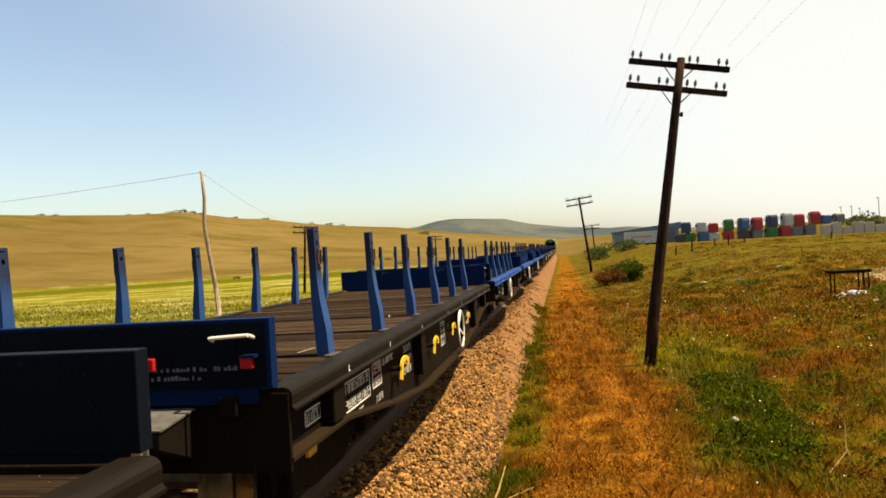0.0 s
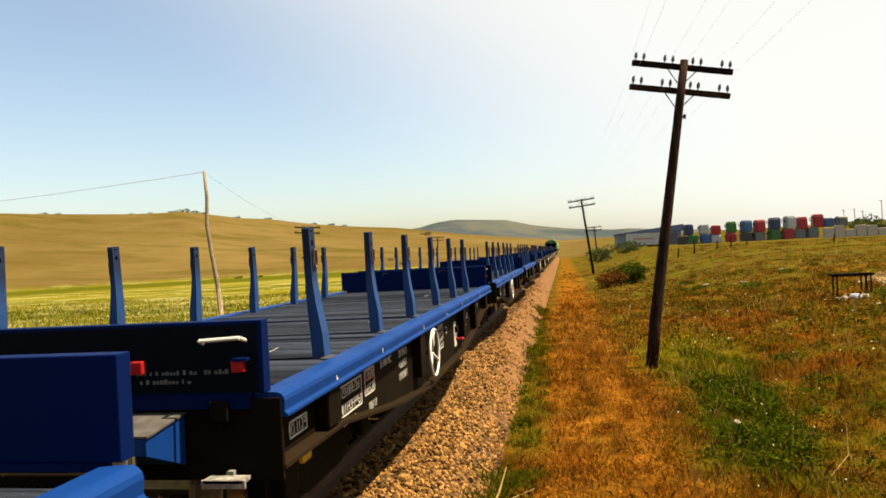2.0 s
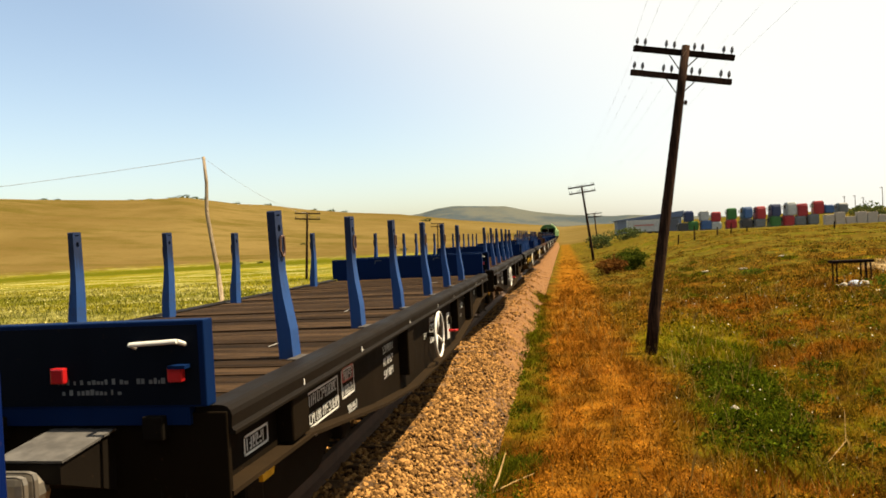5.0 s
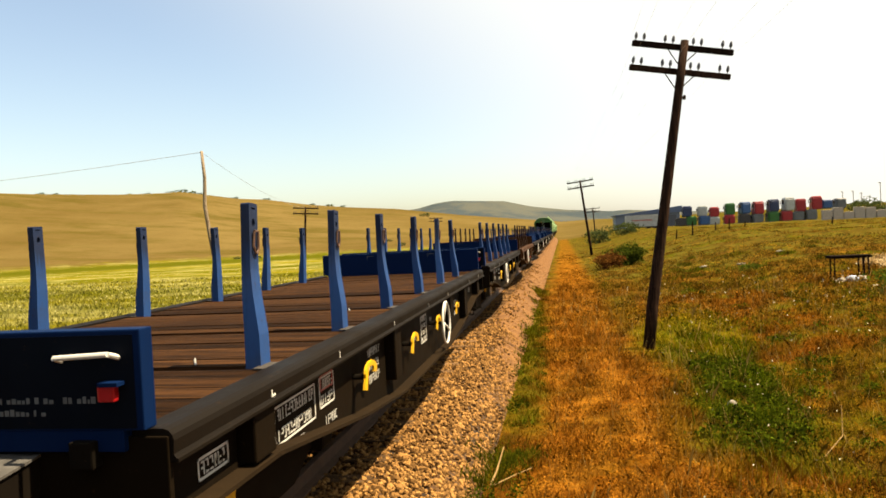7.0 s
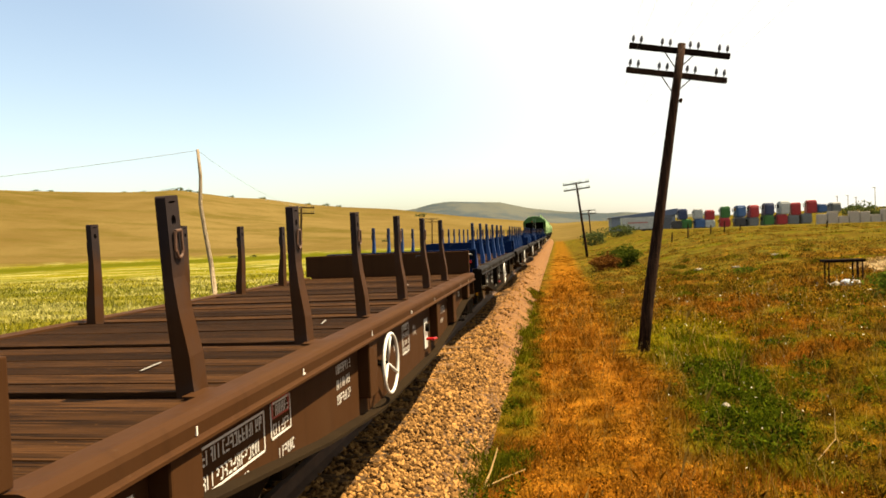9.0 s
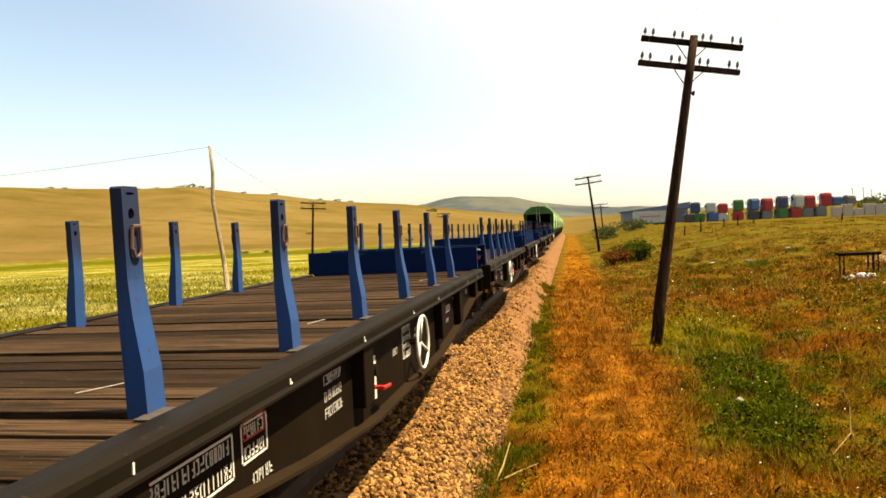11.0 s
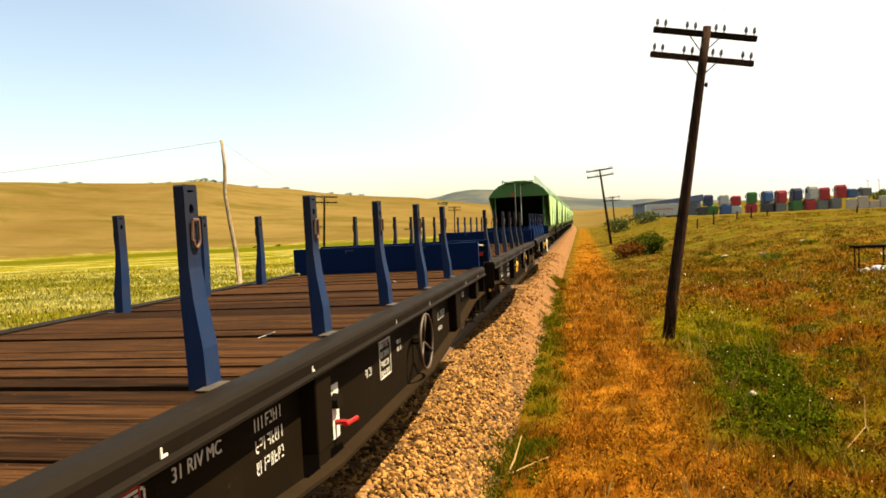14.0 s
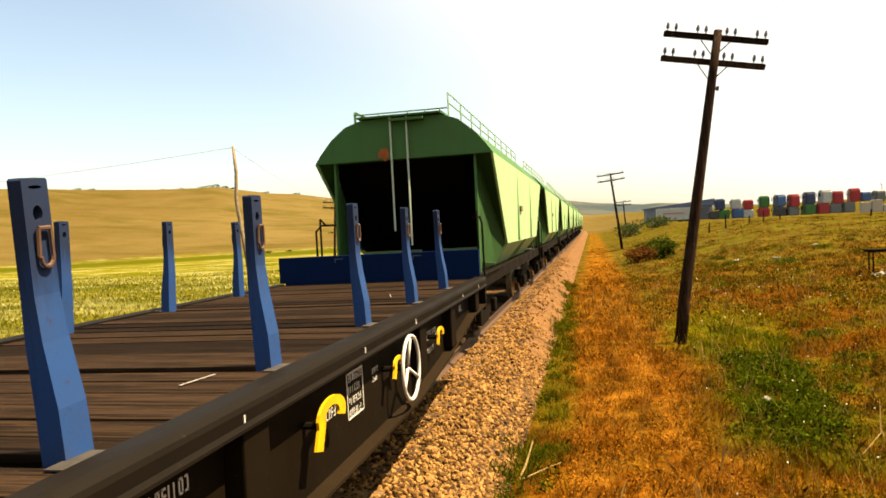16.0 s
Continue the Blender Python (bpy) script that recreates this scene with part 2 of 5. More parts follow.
def ground_z(x, y):
    """The height of the land."""
    x, y = np.asarray(x, float), np.asarray(y, float)
    r, az = np.hypot(x, y), np.degrees(np.arctan2(x, y))
    z = -0.6 - 0.3 * smooth01((-x - 5) / 5)
    z = z + 2.0 * smooth01(y / 70) * smooth01(x / 14)
    z = z - 0.30 * np.exp(-((x - 3.3 - 0.04 * y) / 1.1) ** 2) * smooth01(y / 4) * smooth01((30 - y) / 15)
    z = z + 0.05 * np.sin(x * 1.9 + 0.7 * y) * np.sin(y * 0.9 - x) * smooth01((x - 0.8) / 2)
    crest = np.interp(az, CREST_AZ, CREST_EL) * 420 + 1.97
    rough = 0.9 * np.sin(x * 0.031 + 1.3) * np.sin(y * 0.023) + 0.5 * np.sin(x * 0.07 - y * 0.05)
    z = z + (crest - z) * smooth01((r - 150) / 270) + rough * smooth01((r - 190) / 120) * smooth01((400 - r) / 120)
    z = z - 14 * smooth01((r - 430) / 300)
    far = np.interp(az, MESA_AZ, MESA_EL) * 1500 + 1.97
    return np.where(r > 800, z + (np.maximum(far, z) - z) * smooth01((r - 900) / 600), z) - 30 * smooth01((r - 1550) / 1200)


def ground():
    radii = np.concatenate([[0.0], np.geomspace(1.0, 60, 90), np.geomspace(62, 4200, 110)])
    az = np.radians(np.concatenate([np.arange(-180, -48, 4.0), np.arange(-48, 36, 0.5), np.arange(36, 180, 4.0)]))
    rr, aa = np.meshgrid(radii, az, indexing="ij")
    x, y = rr * np.sin(aa), rr * np.cos(aa)
    verts = np.stack([x, y, ground_z(x, y)], -1).reshape(-1, 3)
    n, m = len(radii), len(az)
    faces = []
    for i in range(n - 1):
        for j in range(m):
            k = (j + 1) % m
            if i == 0:
                faces.append((i * m, (i + 1) * m + k, (i + 1) * m + j))
            else:
                faces.append((i * m + j, i * m + k, (i + 1) * m + k, (i + 1) * m + j))
    me = bpy.data.meshes.new("ground")
    me.from_pydata(verts.tolist(), [], faces)
    bm = bmesh.new()
    bm.from_mesh(me)
    bmesh.ops.remove_doubles(bm, verts=bm.verts, dist=1e-4)
    bmesh.ops.recalc_face_normals(bm, faces=bm.faces)
    if sum(f.normal.z for f in bm.faces) < 0:
        bmesh.ops.reverse_faces(bm, faces=bm.faces)
    bm.to_mesh(me)
    bm.free()
    for p in me.polygons:
        p.use_smooth = True
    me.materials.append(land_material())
    return tagged(new("ground", me), "dry summer grassland with a worn path, green field and golden hills", "ground", kind="structure")


def land_colours(k, p):
    """The colours of the scrub, field, hills and far slopes, by place; also used by what grows there."""
    x, y = k.xyz(p)[0], k.xyz(p)[1]
    flat = k.scaled(p, 1.0, 1.0, 0.0)
    big, mid = k.noise(flat, 0.33, 4), k.noise(flat, 1.3, 5)
    patch, green, blot = k.noise(flat, 0.85, 6, 0.72), k.noise(k.scaled(p, 1.0, 0.7, 0.0), 0.55, 5, 0.65), k.noise(k.scaled(p, 1.0, 0.55, 0.0), 2.1, 4, 0.6)
    # scrub to the right of the line, drier near, greener up the rise
    scrub = k.mix(k.span(big, 0.43, 0.56), (0.094, 0.0291, 0.0027), (0.054, 0.0436, 0.0024))
    scrub = k.mix(k.span(mid, 0.5, 0.70, 0.0, 0.75), scrub, (0.156, 0.0640, 0.0060))
    scrub = k.mix(k.span(k.math("ADD", y, k.math("MULTIPLY", big, 30.0)), 28.0, 60.0, 0.0, 0.85), scrub, k.mix(k.span(k.noise(flat, 0.22, 6, 0.72), 0.42, 0.6), (0.058, 0.056, 0.0095), (0.046, 0.036, 0.0070)))
    scrub = k.mix(k.span(green, 0.52, 0.61, 0.0, 0.85), scrub, (0.037, 0.0446, 0.0022))
    scrub = k.mix(k.math("MULTIPLY", k.span(patch, 0.50, 0.62, 0.0, 0.85), k.span(y, 60.0, 30.0, 0.5, 1.0)), scrub, (0.035, 0.0116, 0.0014))
    scrub = k.mix(k.span(blot, 0.50, 0.62, 0.0, 0.85), scrub, (0.015, 0.0095, 0.0012))
    scrub = k.mix(k.span(patch, 0.44, 0.34, 0.0, 0.65), scrub, (0.198, 0.0970, 0.0110))
    # fresh yellow-green growth beyond the hollow
    gx, gy = k.math("MULTIPLY", k.math("SUBTRACT", x, k.math("MULTIPLY", y, 0.17)), 0.75), k.math("MULTIPLY", k.math("SUBTRACT", y, 17.0), 0.26)
    fresh = k.math("ADD", k.math("ADD", k.math("MULTIPLY", gx, gx), k.math("MULTIPLY", gy, gy)), k.math("MULTIPLY", k.math("SUBTRACT", mid, 0.5), 2.2))
    scrub = k.mix(k.span(fresh, 0.5, 1.3, 0.85, 0.0), scrub, k.mix(k.span(patch, 0.42, 0.56), (0.092, 0.0815, 0.0035), (0.037, 0.0485, 0.0020)))
    # weedy green hollow, with the shadows among the weeds painted as dark patches
    hollow = k.math("ABSOLUTE", k.math("SUBTRACT", k.math("ADD", x, k.math("MULTIPLY", k.math("SUBTRACT", patch, 0.5), 1.6)), k.math("ADD", k.math("MULTIPLY", y, 0.125), 1.1)))
    hollow = k.math("MULTIPLY", k.span(hollow, 0.45, 1.05, 1.0, 0.0), k.math("MULTIPLY", k.span(y, 15.5, 13.0), k.span(y, 7.4, 8.8)))
    scrub = k.mix(hollow, scrub, k.mix(k.span(blot, 0.42, 0.58), (0.031, 0.0504, 0.0024), (0.006, 0.0107, 0.0008)))
    # trodden dry strip beside the ballast, with a green seam at the stones
    wob = k.math("MULTIPLY", k.math("SUBTRACT", mid, 0.5), 0.9)
    strip = k.math("ABSOLUTE", k.math("SUBTRACT", k.math("ADD", x, wob), 0.35))
    strip = k.math("MULTIPLY", k.math("MULTIPLY", k.span(strip, 0.45, 1.35, 0.9, 0.0), k.span(y, 90.0, 30.0, 0.6, 1.0)), k.span(patch, 0.62, 0.48, 0.35, 1.0))
    scrub = k.mix(strip, scrub, k.mix(k.span(blot, 0.36, 0.62), (0.208, 0.0795, 0.0100), (0.092, 0.0272, 0.0022)))
    seam = k.math("ABSOLUTE", k.math("ADD", k.math("ADD", x, wob), k.math("ADD", k.math("MULTIPLY", y, 0.04), 0.34)))
    seam = k.math("MULTIPLY", k.span(seam, 0.22, 0.55, 0.9, 0.0), k.math("MULTIPLY", k.span(y, 8.3, 9.6), k.span(y, 40.0, 18.0, 0.3, 1.0)))
    scrub = k.mix(k.math("MULTIPLY", seam, k.span(blot, 0.62, 0.46, 0.5, 1.0)), scrub, (0.050, 0.0446, 0.0030))
    # sandy yard track beside the bench
    dx, dy = k.math("MULTIPLY", k.math("SUBTRACT", x, 14.2), 0.30), k.math("MULTIPLY", k.math("SUBTRACT", y, 28.8), 0.45)
    yard = k.math("ADD", k.math("MULTIPLY", dx, dx), k.math("MULTIPLY", dy, dy))
    scrub = k.mix(k.span(k.math("ADD", yard, k.math("MULTIPLY", wob, 0.6)), 0.7, 1.1, 1.0, 0.0), scrub, (0.2160, 0.1620, 0.0900))
    # green field to the left, in bands
    band = k.noise(k.scaled(p, 0.012, 0.07, 0.0), 1.0, 4)
    field = k.mix(k.span(band, 0.38, 0.62), (0.048, 0.052, 0.0026), (0.104, 0.092, 0.008))
    field = k.mix(k.span(k.noise(k.scaled(p, 0.10, 0.22, 0.0), 1.0, 5, 0.7), 0.46, 0.62, 0.0, 0.85), field, (0.185, 0.175, 0.062))
    field = k.mix(k.span(k.noise(k.scaled(p, 0.25, 0.6, 0.0), 1.0, 5, 0.7), 0.54, 0.66, 0.0, 0.7), field, (0.040, 0.050, 0.0040))
    # hay-coloured hills
    hill = k.mix(k.span(k.noise(p, 0.012, 5), 0.35, 0.65), (0.064, 0.045, 0.0145), (0.093, 0.068, 0.025))
    hill = k.mix(k.span(k.noise(k.scaled(p, 0.02, 0.06, 0.05), 1.0, 6, 0.7), 0.48, 0.68, 0.0, 0.75), hill, (0.040, 0.034, 0.0065))
    hill = k.mix(k.span(k.noise(k.scaled(p, 0.5, 1.0, 1.0), 0.11, 6, 0.75), 0.5, 0.66, 0.0, 0.4), hill, (0.046, 0.036, 0.008))
    # far slopes with scrub woods, blue-grey distance haze mixed into their colour
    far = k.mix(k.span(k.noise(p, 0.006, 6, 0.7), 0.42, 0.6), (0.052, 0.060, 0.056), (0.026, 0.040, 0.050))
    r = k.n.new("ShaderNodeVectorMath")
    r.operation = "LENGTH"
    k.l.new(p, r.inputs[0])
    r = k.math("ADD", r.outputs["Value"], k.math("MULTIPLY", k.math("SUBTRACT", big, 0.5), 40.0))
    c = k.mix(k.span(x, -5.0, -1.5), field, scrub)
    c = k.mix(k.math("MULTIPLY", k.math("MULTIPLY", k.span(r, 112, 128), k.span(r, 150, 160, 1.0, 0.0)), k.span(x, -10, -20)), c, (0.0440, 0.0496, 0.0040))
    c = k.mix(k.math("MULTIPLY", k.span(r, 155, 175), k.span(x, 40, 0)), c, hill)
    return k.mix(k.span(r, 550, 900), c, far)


def land_material():
    k = Nodes("land")
    p = k.coords(world=True)
    fine, tiny = k.noise(p, 9.0, 6, 0.75), k.noise(p, 40.0, 4, 0.7)
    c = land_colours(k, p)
    c = k.mix(k.math("MULTIPLY", k.span(fine, 0.35, 0.65, 0.0, 0.8), k.span(k.xyz(p)[1], 60.0, 20.0, 0.35, 1.0)), c, k.mix(0.75, c, (0.016, 0.009, 0.002)))
    c = k.mix(k.span(tiny, 0.5, 0.75, 0.0, 0.4), c, (0.13, 0.072, 0.018))
    k.bump(fine, 0.6, 0.05)
    return k.done(c, 1.0, 0.0, 0.0)


ground()

TRACK = -3.055      # the track's middle line
# ---- track ----
def ballast_z(x):
    """The ballast bed across the track: level under the sleepers, then a shoulder."""
    d = np.abs(np.asarray(x, float) - TRACK)
    return -0.19 - 0.47 * smooth01((d - 1.35) / 1.0)


def ballast_bed():
    bm = bmesh.new()
    ys = np.concatenate([np.arange(-40, 60, 1.0), np.geomspace(60, 900, 60)])
    xs = np.linspace(-2.45, 2.45, 15) + TRACK
    grid = [[bm.verts.new((x, y, float(ballast_z(x)))) for x in xs] for y in ys]
    for a, b in zip(grid, grid[1:]):
        for j in range(len(xs) - 1):
            bm.faces.new((a[j], a[j + 1], b[j + 1], b[j]))
    k = Nodes("ballast_stone_bed")
    p = k.coords(world=True)
    v = k.n.new("ShaderNodeTexVoronoi")
    v.inputs["Scale"].default_value = 17.0
    k.l.new(p, v.inputs["Vector"])
    c = k.mix(k.span(v.outputs["Distance"], 0.1, 0.6), (0.125, 0.066, 0.022), (0.008, 0.004, 0.0015))
    c = k.mix(k.span(k.noise(p, 1.2, 4), 0.4, 0.7, 0.0, 0.6), c, (0.085, 0.038, 0.011))
    at = k.xyz(p)
    wob = k.math("MULTIPLY", k.math("SUBTRACT", k.noise(p, 1.1, 5, 0.65), 0.5), 1.6)
    edge = k.math("SUBTRACT", k.math("ADD", at[0], wob), k.span(at[1], 10.0, 18.0, -0.9, -2.15))
    soil = k.mix(k.span(k.noise(p, 2.6, 6, 0.7), 0.35, 0.65), (0.066, 0.027, 0.006), (0.135, 0.062, 0.017))
    soil = k.mix(k.span(k.noise(p, 14.0, 4, 0.7), 0.52, 0.66, 0.0, 0.7), soil, (0.045, 0.021, 0.007))
    c = k.mix(k.span(edge, -0.12, 0.2, 0.0, 0.92), c, soil)
    k.bump(v.outputs["Distance"], 1.0, -0.03)
    return tagged(link("ballast_bed", bm, k.done(c, 0.9, 0.0, 0.2)), "tan crushed stone ballast bed under the railway track", "ballast", kind="structure")


ballast_bed()


def rail(x):
    bm = bmesh.new()
    out = [(-0.07, -0.17), (0.07, -0.17), (0.07, -0.155), (0.012, -0.13), (0.012, -0.045), (0.036, -0.03), (0.036, -0.006), (0.028, 0.0),
           (-0.028, 0.0), (-0.036, -0.006), (-0.036, -0.03), (-0.012, -0.045), (-0.012, -0.13), (-0.07, -0.155)]
    prism(bm, [(x + a, b) for a, b in out], "y", -40, 900)
    return tagged(link("rail", bm, RAIL), "rust-brown steel rail on the ballasted track", "rail", "rails of the track", "structure")


rail(TRACK - 0.7535)
rail(TRACK + 0.7535)

# ---- flat wagons ----
LONG, PITCH = 10.50, 11.74      # body length; from wagon to wagon
HALF, DECK = 1.59, 1.28         # half width over the side sills; deck above the rail
STAKE_X, STAKE_UP = 1.325, 0.93
STAKE_Y = (1.32, 2.83, 4.32, 5.93, 7.43, 8.92)
RIB_Y = (0.84, 3.68, 6.8, 8.15, 9.75)
BELLY = [(0.0, 0.92), (1.0, 0.90), (2.6, 0.68), (3.9, 0.56), (6.6, 0.56), (7.9, 0.68), (9.5, 0.90), (10.5, 0.92)]


PLATE = plain("worn_plate", (0.040, 0.038, 0.036), 0.7, vary=0.4, scale=14.0)
SLOT_PLATE = plain("slot_plate_steel", (0.020, 0.016, 0.013), 0.8, vary=0.4, scale=20.0)
WHEEL_BROWN = plain("brown_wheel_paint", (0.020, 0.011, 0.007), 0.6)
RING_RUST = plain("rusty_ring", (0.05, 0.022, 0.012), 0.7)
FAINT = plain("faded_lettering", (0.060, 0.065, 0.070), 0.8)


# how far single stakes have slipped along their slot, and their lean in degrees, by wagon and stake
STAKE_SET = {(3, 0): (0.09, 3.4), (6, 0): (0.06, 6.4), (6, 1): (0.08, 7.5), (8, 3): (0.01, 2.7), (8, 4): (0.03, -0.6), (8, 5): (0.0, 4.4), (9, 0): (0.04, -4.0), (9, 1): (0.03, -5.0), (9, 3): (0.03, -2.1), (9, 4): (0.07, -7.5), (9, 5): (0.02, 5.2),
             (10, 0): (0.05, 4.9), (10, 1): (0.02, 6.1), (10, 4): (-0.01, -0.3), (10, 5): (-0.02, 1.9), (11, 0): (0.05, 5.5), (13, 4): (0.06, 0.2), (13, 5): (0.04, 3.2), (14, 0): (0.07, 2.1), (14, 1): (0.08, 0.7), (14, 4): (-0.01, 0.6), (14, 5): (0.03, -1.5),
             (15, 1): (0.07, 1.5), (15, 2): (0.05, 5.9), (16, 1): (0.04, 0.9), (16, 2): (0.06, 1.1), (17, 1): (0.02, -4.2), (17, 2): (0.04, -7.1)}


def stake_mesh():
    """A flat steel stanchion with a rope hole, bent inwards half way up. Height along z, flat side along y."""
    bm = bmesh.new()
    h = STAKE_UP
    outline = [(-0.066, -0.05), (0.066, -0.05), (0.064, 0.18), (0.060, 0.40), (0.056, 0.55), (0.055, h - 0.008), (0.048, h), (-0.048, h), (-0.055, h - 0.008), (-0.056, 0.55), (-0.060, 0.40), (-0.064, 0.18)]
    outer = [bm.verts.new((0, a, b)) for a, b in outline]
    edges = [bm.edges.new((outer[i], outer[(i + 1) % len(outer)])) for i in range(len(outer))]
    for cz, ry, rz in ((h - 0.115, 0.021, 0.027), (h - 0.030, 0.030, 0.006)):
        inner = [bm.verts.new((0, ry * math.cos(i * math.pi / 5), cz + rz * math.sin(i * math.pi / 5))) for i in range(10)]
        edges += [bm.edges.new((inner[i], inner[(i + 1) % 10])) for i in range(10)]
    faces = bmesh.ops.triangle_fill(bm, use_beauty=True, edges=edges)["geom"]
    faces = [f for f in faces if isinstance(f, bmesh.types.BMFace)]
    more = bmesh.ops.extrude_face_region(bm, geom=faces)["geom"]
    bmesh.ops.translate(bm, vec=(0.052, 0, 0), verts=[v for v in more if isinstance(v, bmesh.types.BMVert)])
    for v in bm.verts:
        bend = 0.034 - 0.056 * float(smooth01((v.co.z - 0.05) / 0.52))
        thick = 0.092 - 0.040 * float(smooth01((v.co.z - 0.1) / 0.5))
        v.co.x = bend if v.co.x > 0.01 else bend - thick
    bmesh.ops.recalc_face_normals(bm, faces=bm.faces)
    return bm


def headboard(wagon, y, out, paint, lamp):
    """An end board. out: -1 at the wagon's near end, +1 at its far end."""
    bm = bmesh.new()
    w, h = 1.50, 0.40
    box(bm, -w, w, y - 0.040, y + 0.040, DECK + 0.021, DECK + h, 0.006)
    box(bm, -1.41, 1.41, y - 0.035, y + 0.035, DECK - 0.06, DECK + 0.026)
    b = part("headboard", bm, paint, wagon)
    part("end_panel", boxes((-w + 0.03, w - 0.03, min(y + out * 0.036, y + out * 0.042), max(y + out * 0.036, y + out * 0.042), DECK + 0.03, DECK + h - 0.02)), BOARD_DARK if paint != BROWN else BROWN, b, "dark outer face")
    for x in (-1.25, -0.45, 0.45, 1.25):
        part("hinge_bracket", boxes((x - 0.05, x + 0.05, y - 0.07, y + 0.07, DECK - 0.12, DECK - 0.015), bevel=0.008), FRAME_BLACK, b)
    for s in (-1, 1):
        bm = bmesh.new()
        x = s * 1.29
        path_rod(bm, [(x - 0.12, y + out * 0.035, DECK + h - 0.115), (x - 0.11, y + out * 0.09, DECK + h - 0.095), (x + 0.11, y + out * 0.09, DECK + h - 0.085), (x + 0.12, y + out * 0.035, DECK + h - 0.105)], 0.0105, 8)
        part("grab_handle", bm, WHITE, b, "white grab handle")
    # two faded lines of lettering low on the outer face
    bm = bmesh.new()
    rnd = random.Random(int(abs(y) * 10) + 3)
    for x0, x1, z in ((0.78, 1.12, 0.125), (0.80, 1.08, 0.078), (1.17, 1.30, 0.125), (-1.12, -0.78, 0.125), (-1.05, -0.8, 0.078)):
        at = x0
        while at < x1:
            n = rnd.uniform(0.008, 0.020)
            face = y + out * 0.0415
            box(bm, at, at + n, min(face, face + out * 0.002), max(face, face + out * 0.002), DECK + z, DECK + z + rnd.uniform(0.014, 0.026))
            at += n + rnd.choice((0.005, 0.006, 0.007, 0.022))
    tagged(part("lettering", bm, FAINT, b, "faded unreadable lettering"), kind="stuff")
    if lamp:
        for s in (-1, 1):
            bm = bmesh.new()
            x = s * 1.37
            box(bm, x - 0.02, x + 0.06, min(y + out * 0.035, y + out * 0.09), max(y + out * 0.035, y + out * 0.09), DECK + h - 0.205, DECK + h - 0.19)
            part("lamp_bracket", bm, paint, b)
            for x in (s * 1.37, s * 0.80):
                part("tail_marker", boxes((x - 0.034, x + 0.034, min(y + out * 0.038, y + out * 0.075), max(y + out * 0.038, y + out * 0.075), DECK + h - 0.265, DECK + h - 0.195), bevel=0.008), RED, b, "red square marker plate")
        # pale chalked corner marks on the inner face
        bm = bmesh.new()
        for x in (-0.62, 0.55):
            face = y - out * 0.0395
            lo, hi = min(face, face - out * 0.002), max(face, face - out * 0.002)
            box(bm, x, x + 0.13, lo, hi, DECK + h - 0.055, DECK + h - 0.045)
            box(bm, x, x + 0.010, lo, hi, DECK + h - 0.10, DECK + h - 0.055)
        tagged(part("corner_mark", bm, FAINT, b, "pale corner marks"), kind="stuff")
    return b


def buffer(wagon, x, y, out, paint):
    bm = bmesh.new()
    lo, hi = min(y, y + out * 0.36), max(y, y + out * 0.36)
    prism(bm, [(lo, 0.92 if out > 0 else 1.07), (hi, 1.07 if out > 0 else 0.92), (hi, 1.15 if out > 0 else 1.19), (lo, 1.19 if out > 0 else 1.15)], "x", x - 0.15, x + 0.15)
    b = part("buffer", bm, paint, wagon)
    bm = bmesh.new()
    prism(bm, [(lo, 1.195 if out > 0 else 1.155), (hi, 1.155 if out > 0 else 1.195), (hi, 1.165 if out > 0 else 1.205), (lo, 1.205 if out > 0 else 1.165)], "x", x - 0.16, x + 0.16)
    part("cover_plate", bm, PLATE, b, "worn grey buffer cover plate")
    bm = bmesh.new()
    rod(bm, (x, y + out * 0.34, 1.04), (x, y + out * 0.58, 1.04), 0.085, n=12)
    box(bm, x - 0.24, x + 0.24, min(y + out * 0.575, y + out * 0.615), max(y + out * 0.575, y + out * 0.615), 0.88, 1.20, 0.03)
    part("buffer_head", bm, STEEL, b, "worn bare steel buffer head")


WHEEL = 0.46


def bogie(wagon, y):
    b = part("bogie", boxes((-1.0, 1.0, y - 0.15, y + 0.15, 0.45, 0.70)), FRAME_BLACK, wagon)
    for s in (-1, 1):
        bm = bmesh.new()
        prism(bm, [(y - 1.15, 0.40), (y - 1.15, 0.62), (y - 0.6, 0.68), (y + 0.6, 0.68), (y + 1.15, 0.62), (y + 1.15, 0.40), (y + 0.7, 0.36), (y + 0.4, 0.22), (y - 0.4, 0.22), (y - 0.7, 0.36)], "x", s * 1.0 - 0.06, s * 1.0 + 0.06)
        for o in (-0.9, 0.9):
            box(bm, s * 1.06 - 0.09, s * 1.06 + 0.09, y + o - 0.13, y + o + 0.13, 0.34, 0.60, 0.03)
        part("side_frame", bm, FRAME_BLACK, b)
    for o in (-0.9, 0.9):
        bm = bmesh.new()
        rod(bm, (-1.0, 0, 0), (1.0, 0, 0), 0.08)
        for s in (-1, 1):
            rod(bm, (s * 0.69, 0, 0), (s * 0.80, 0, 0), WHEEL, n=28)
            rod(bm, (s * 0.66, 0, 0), (s * 0.69, 0, 0), WHEEL + 0.03, n=28)
        part("wheelset", bm, STEEL, b, "steel wheelset").location = (0, y + o, WHEEL)


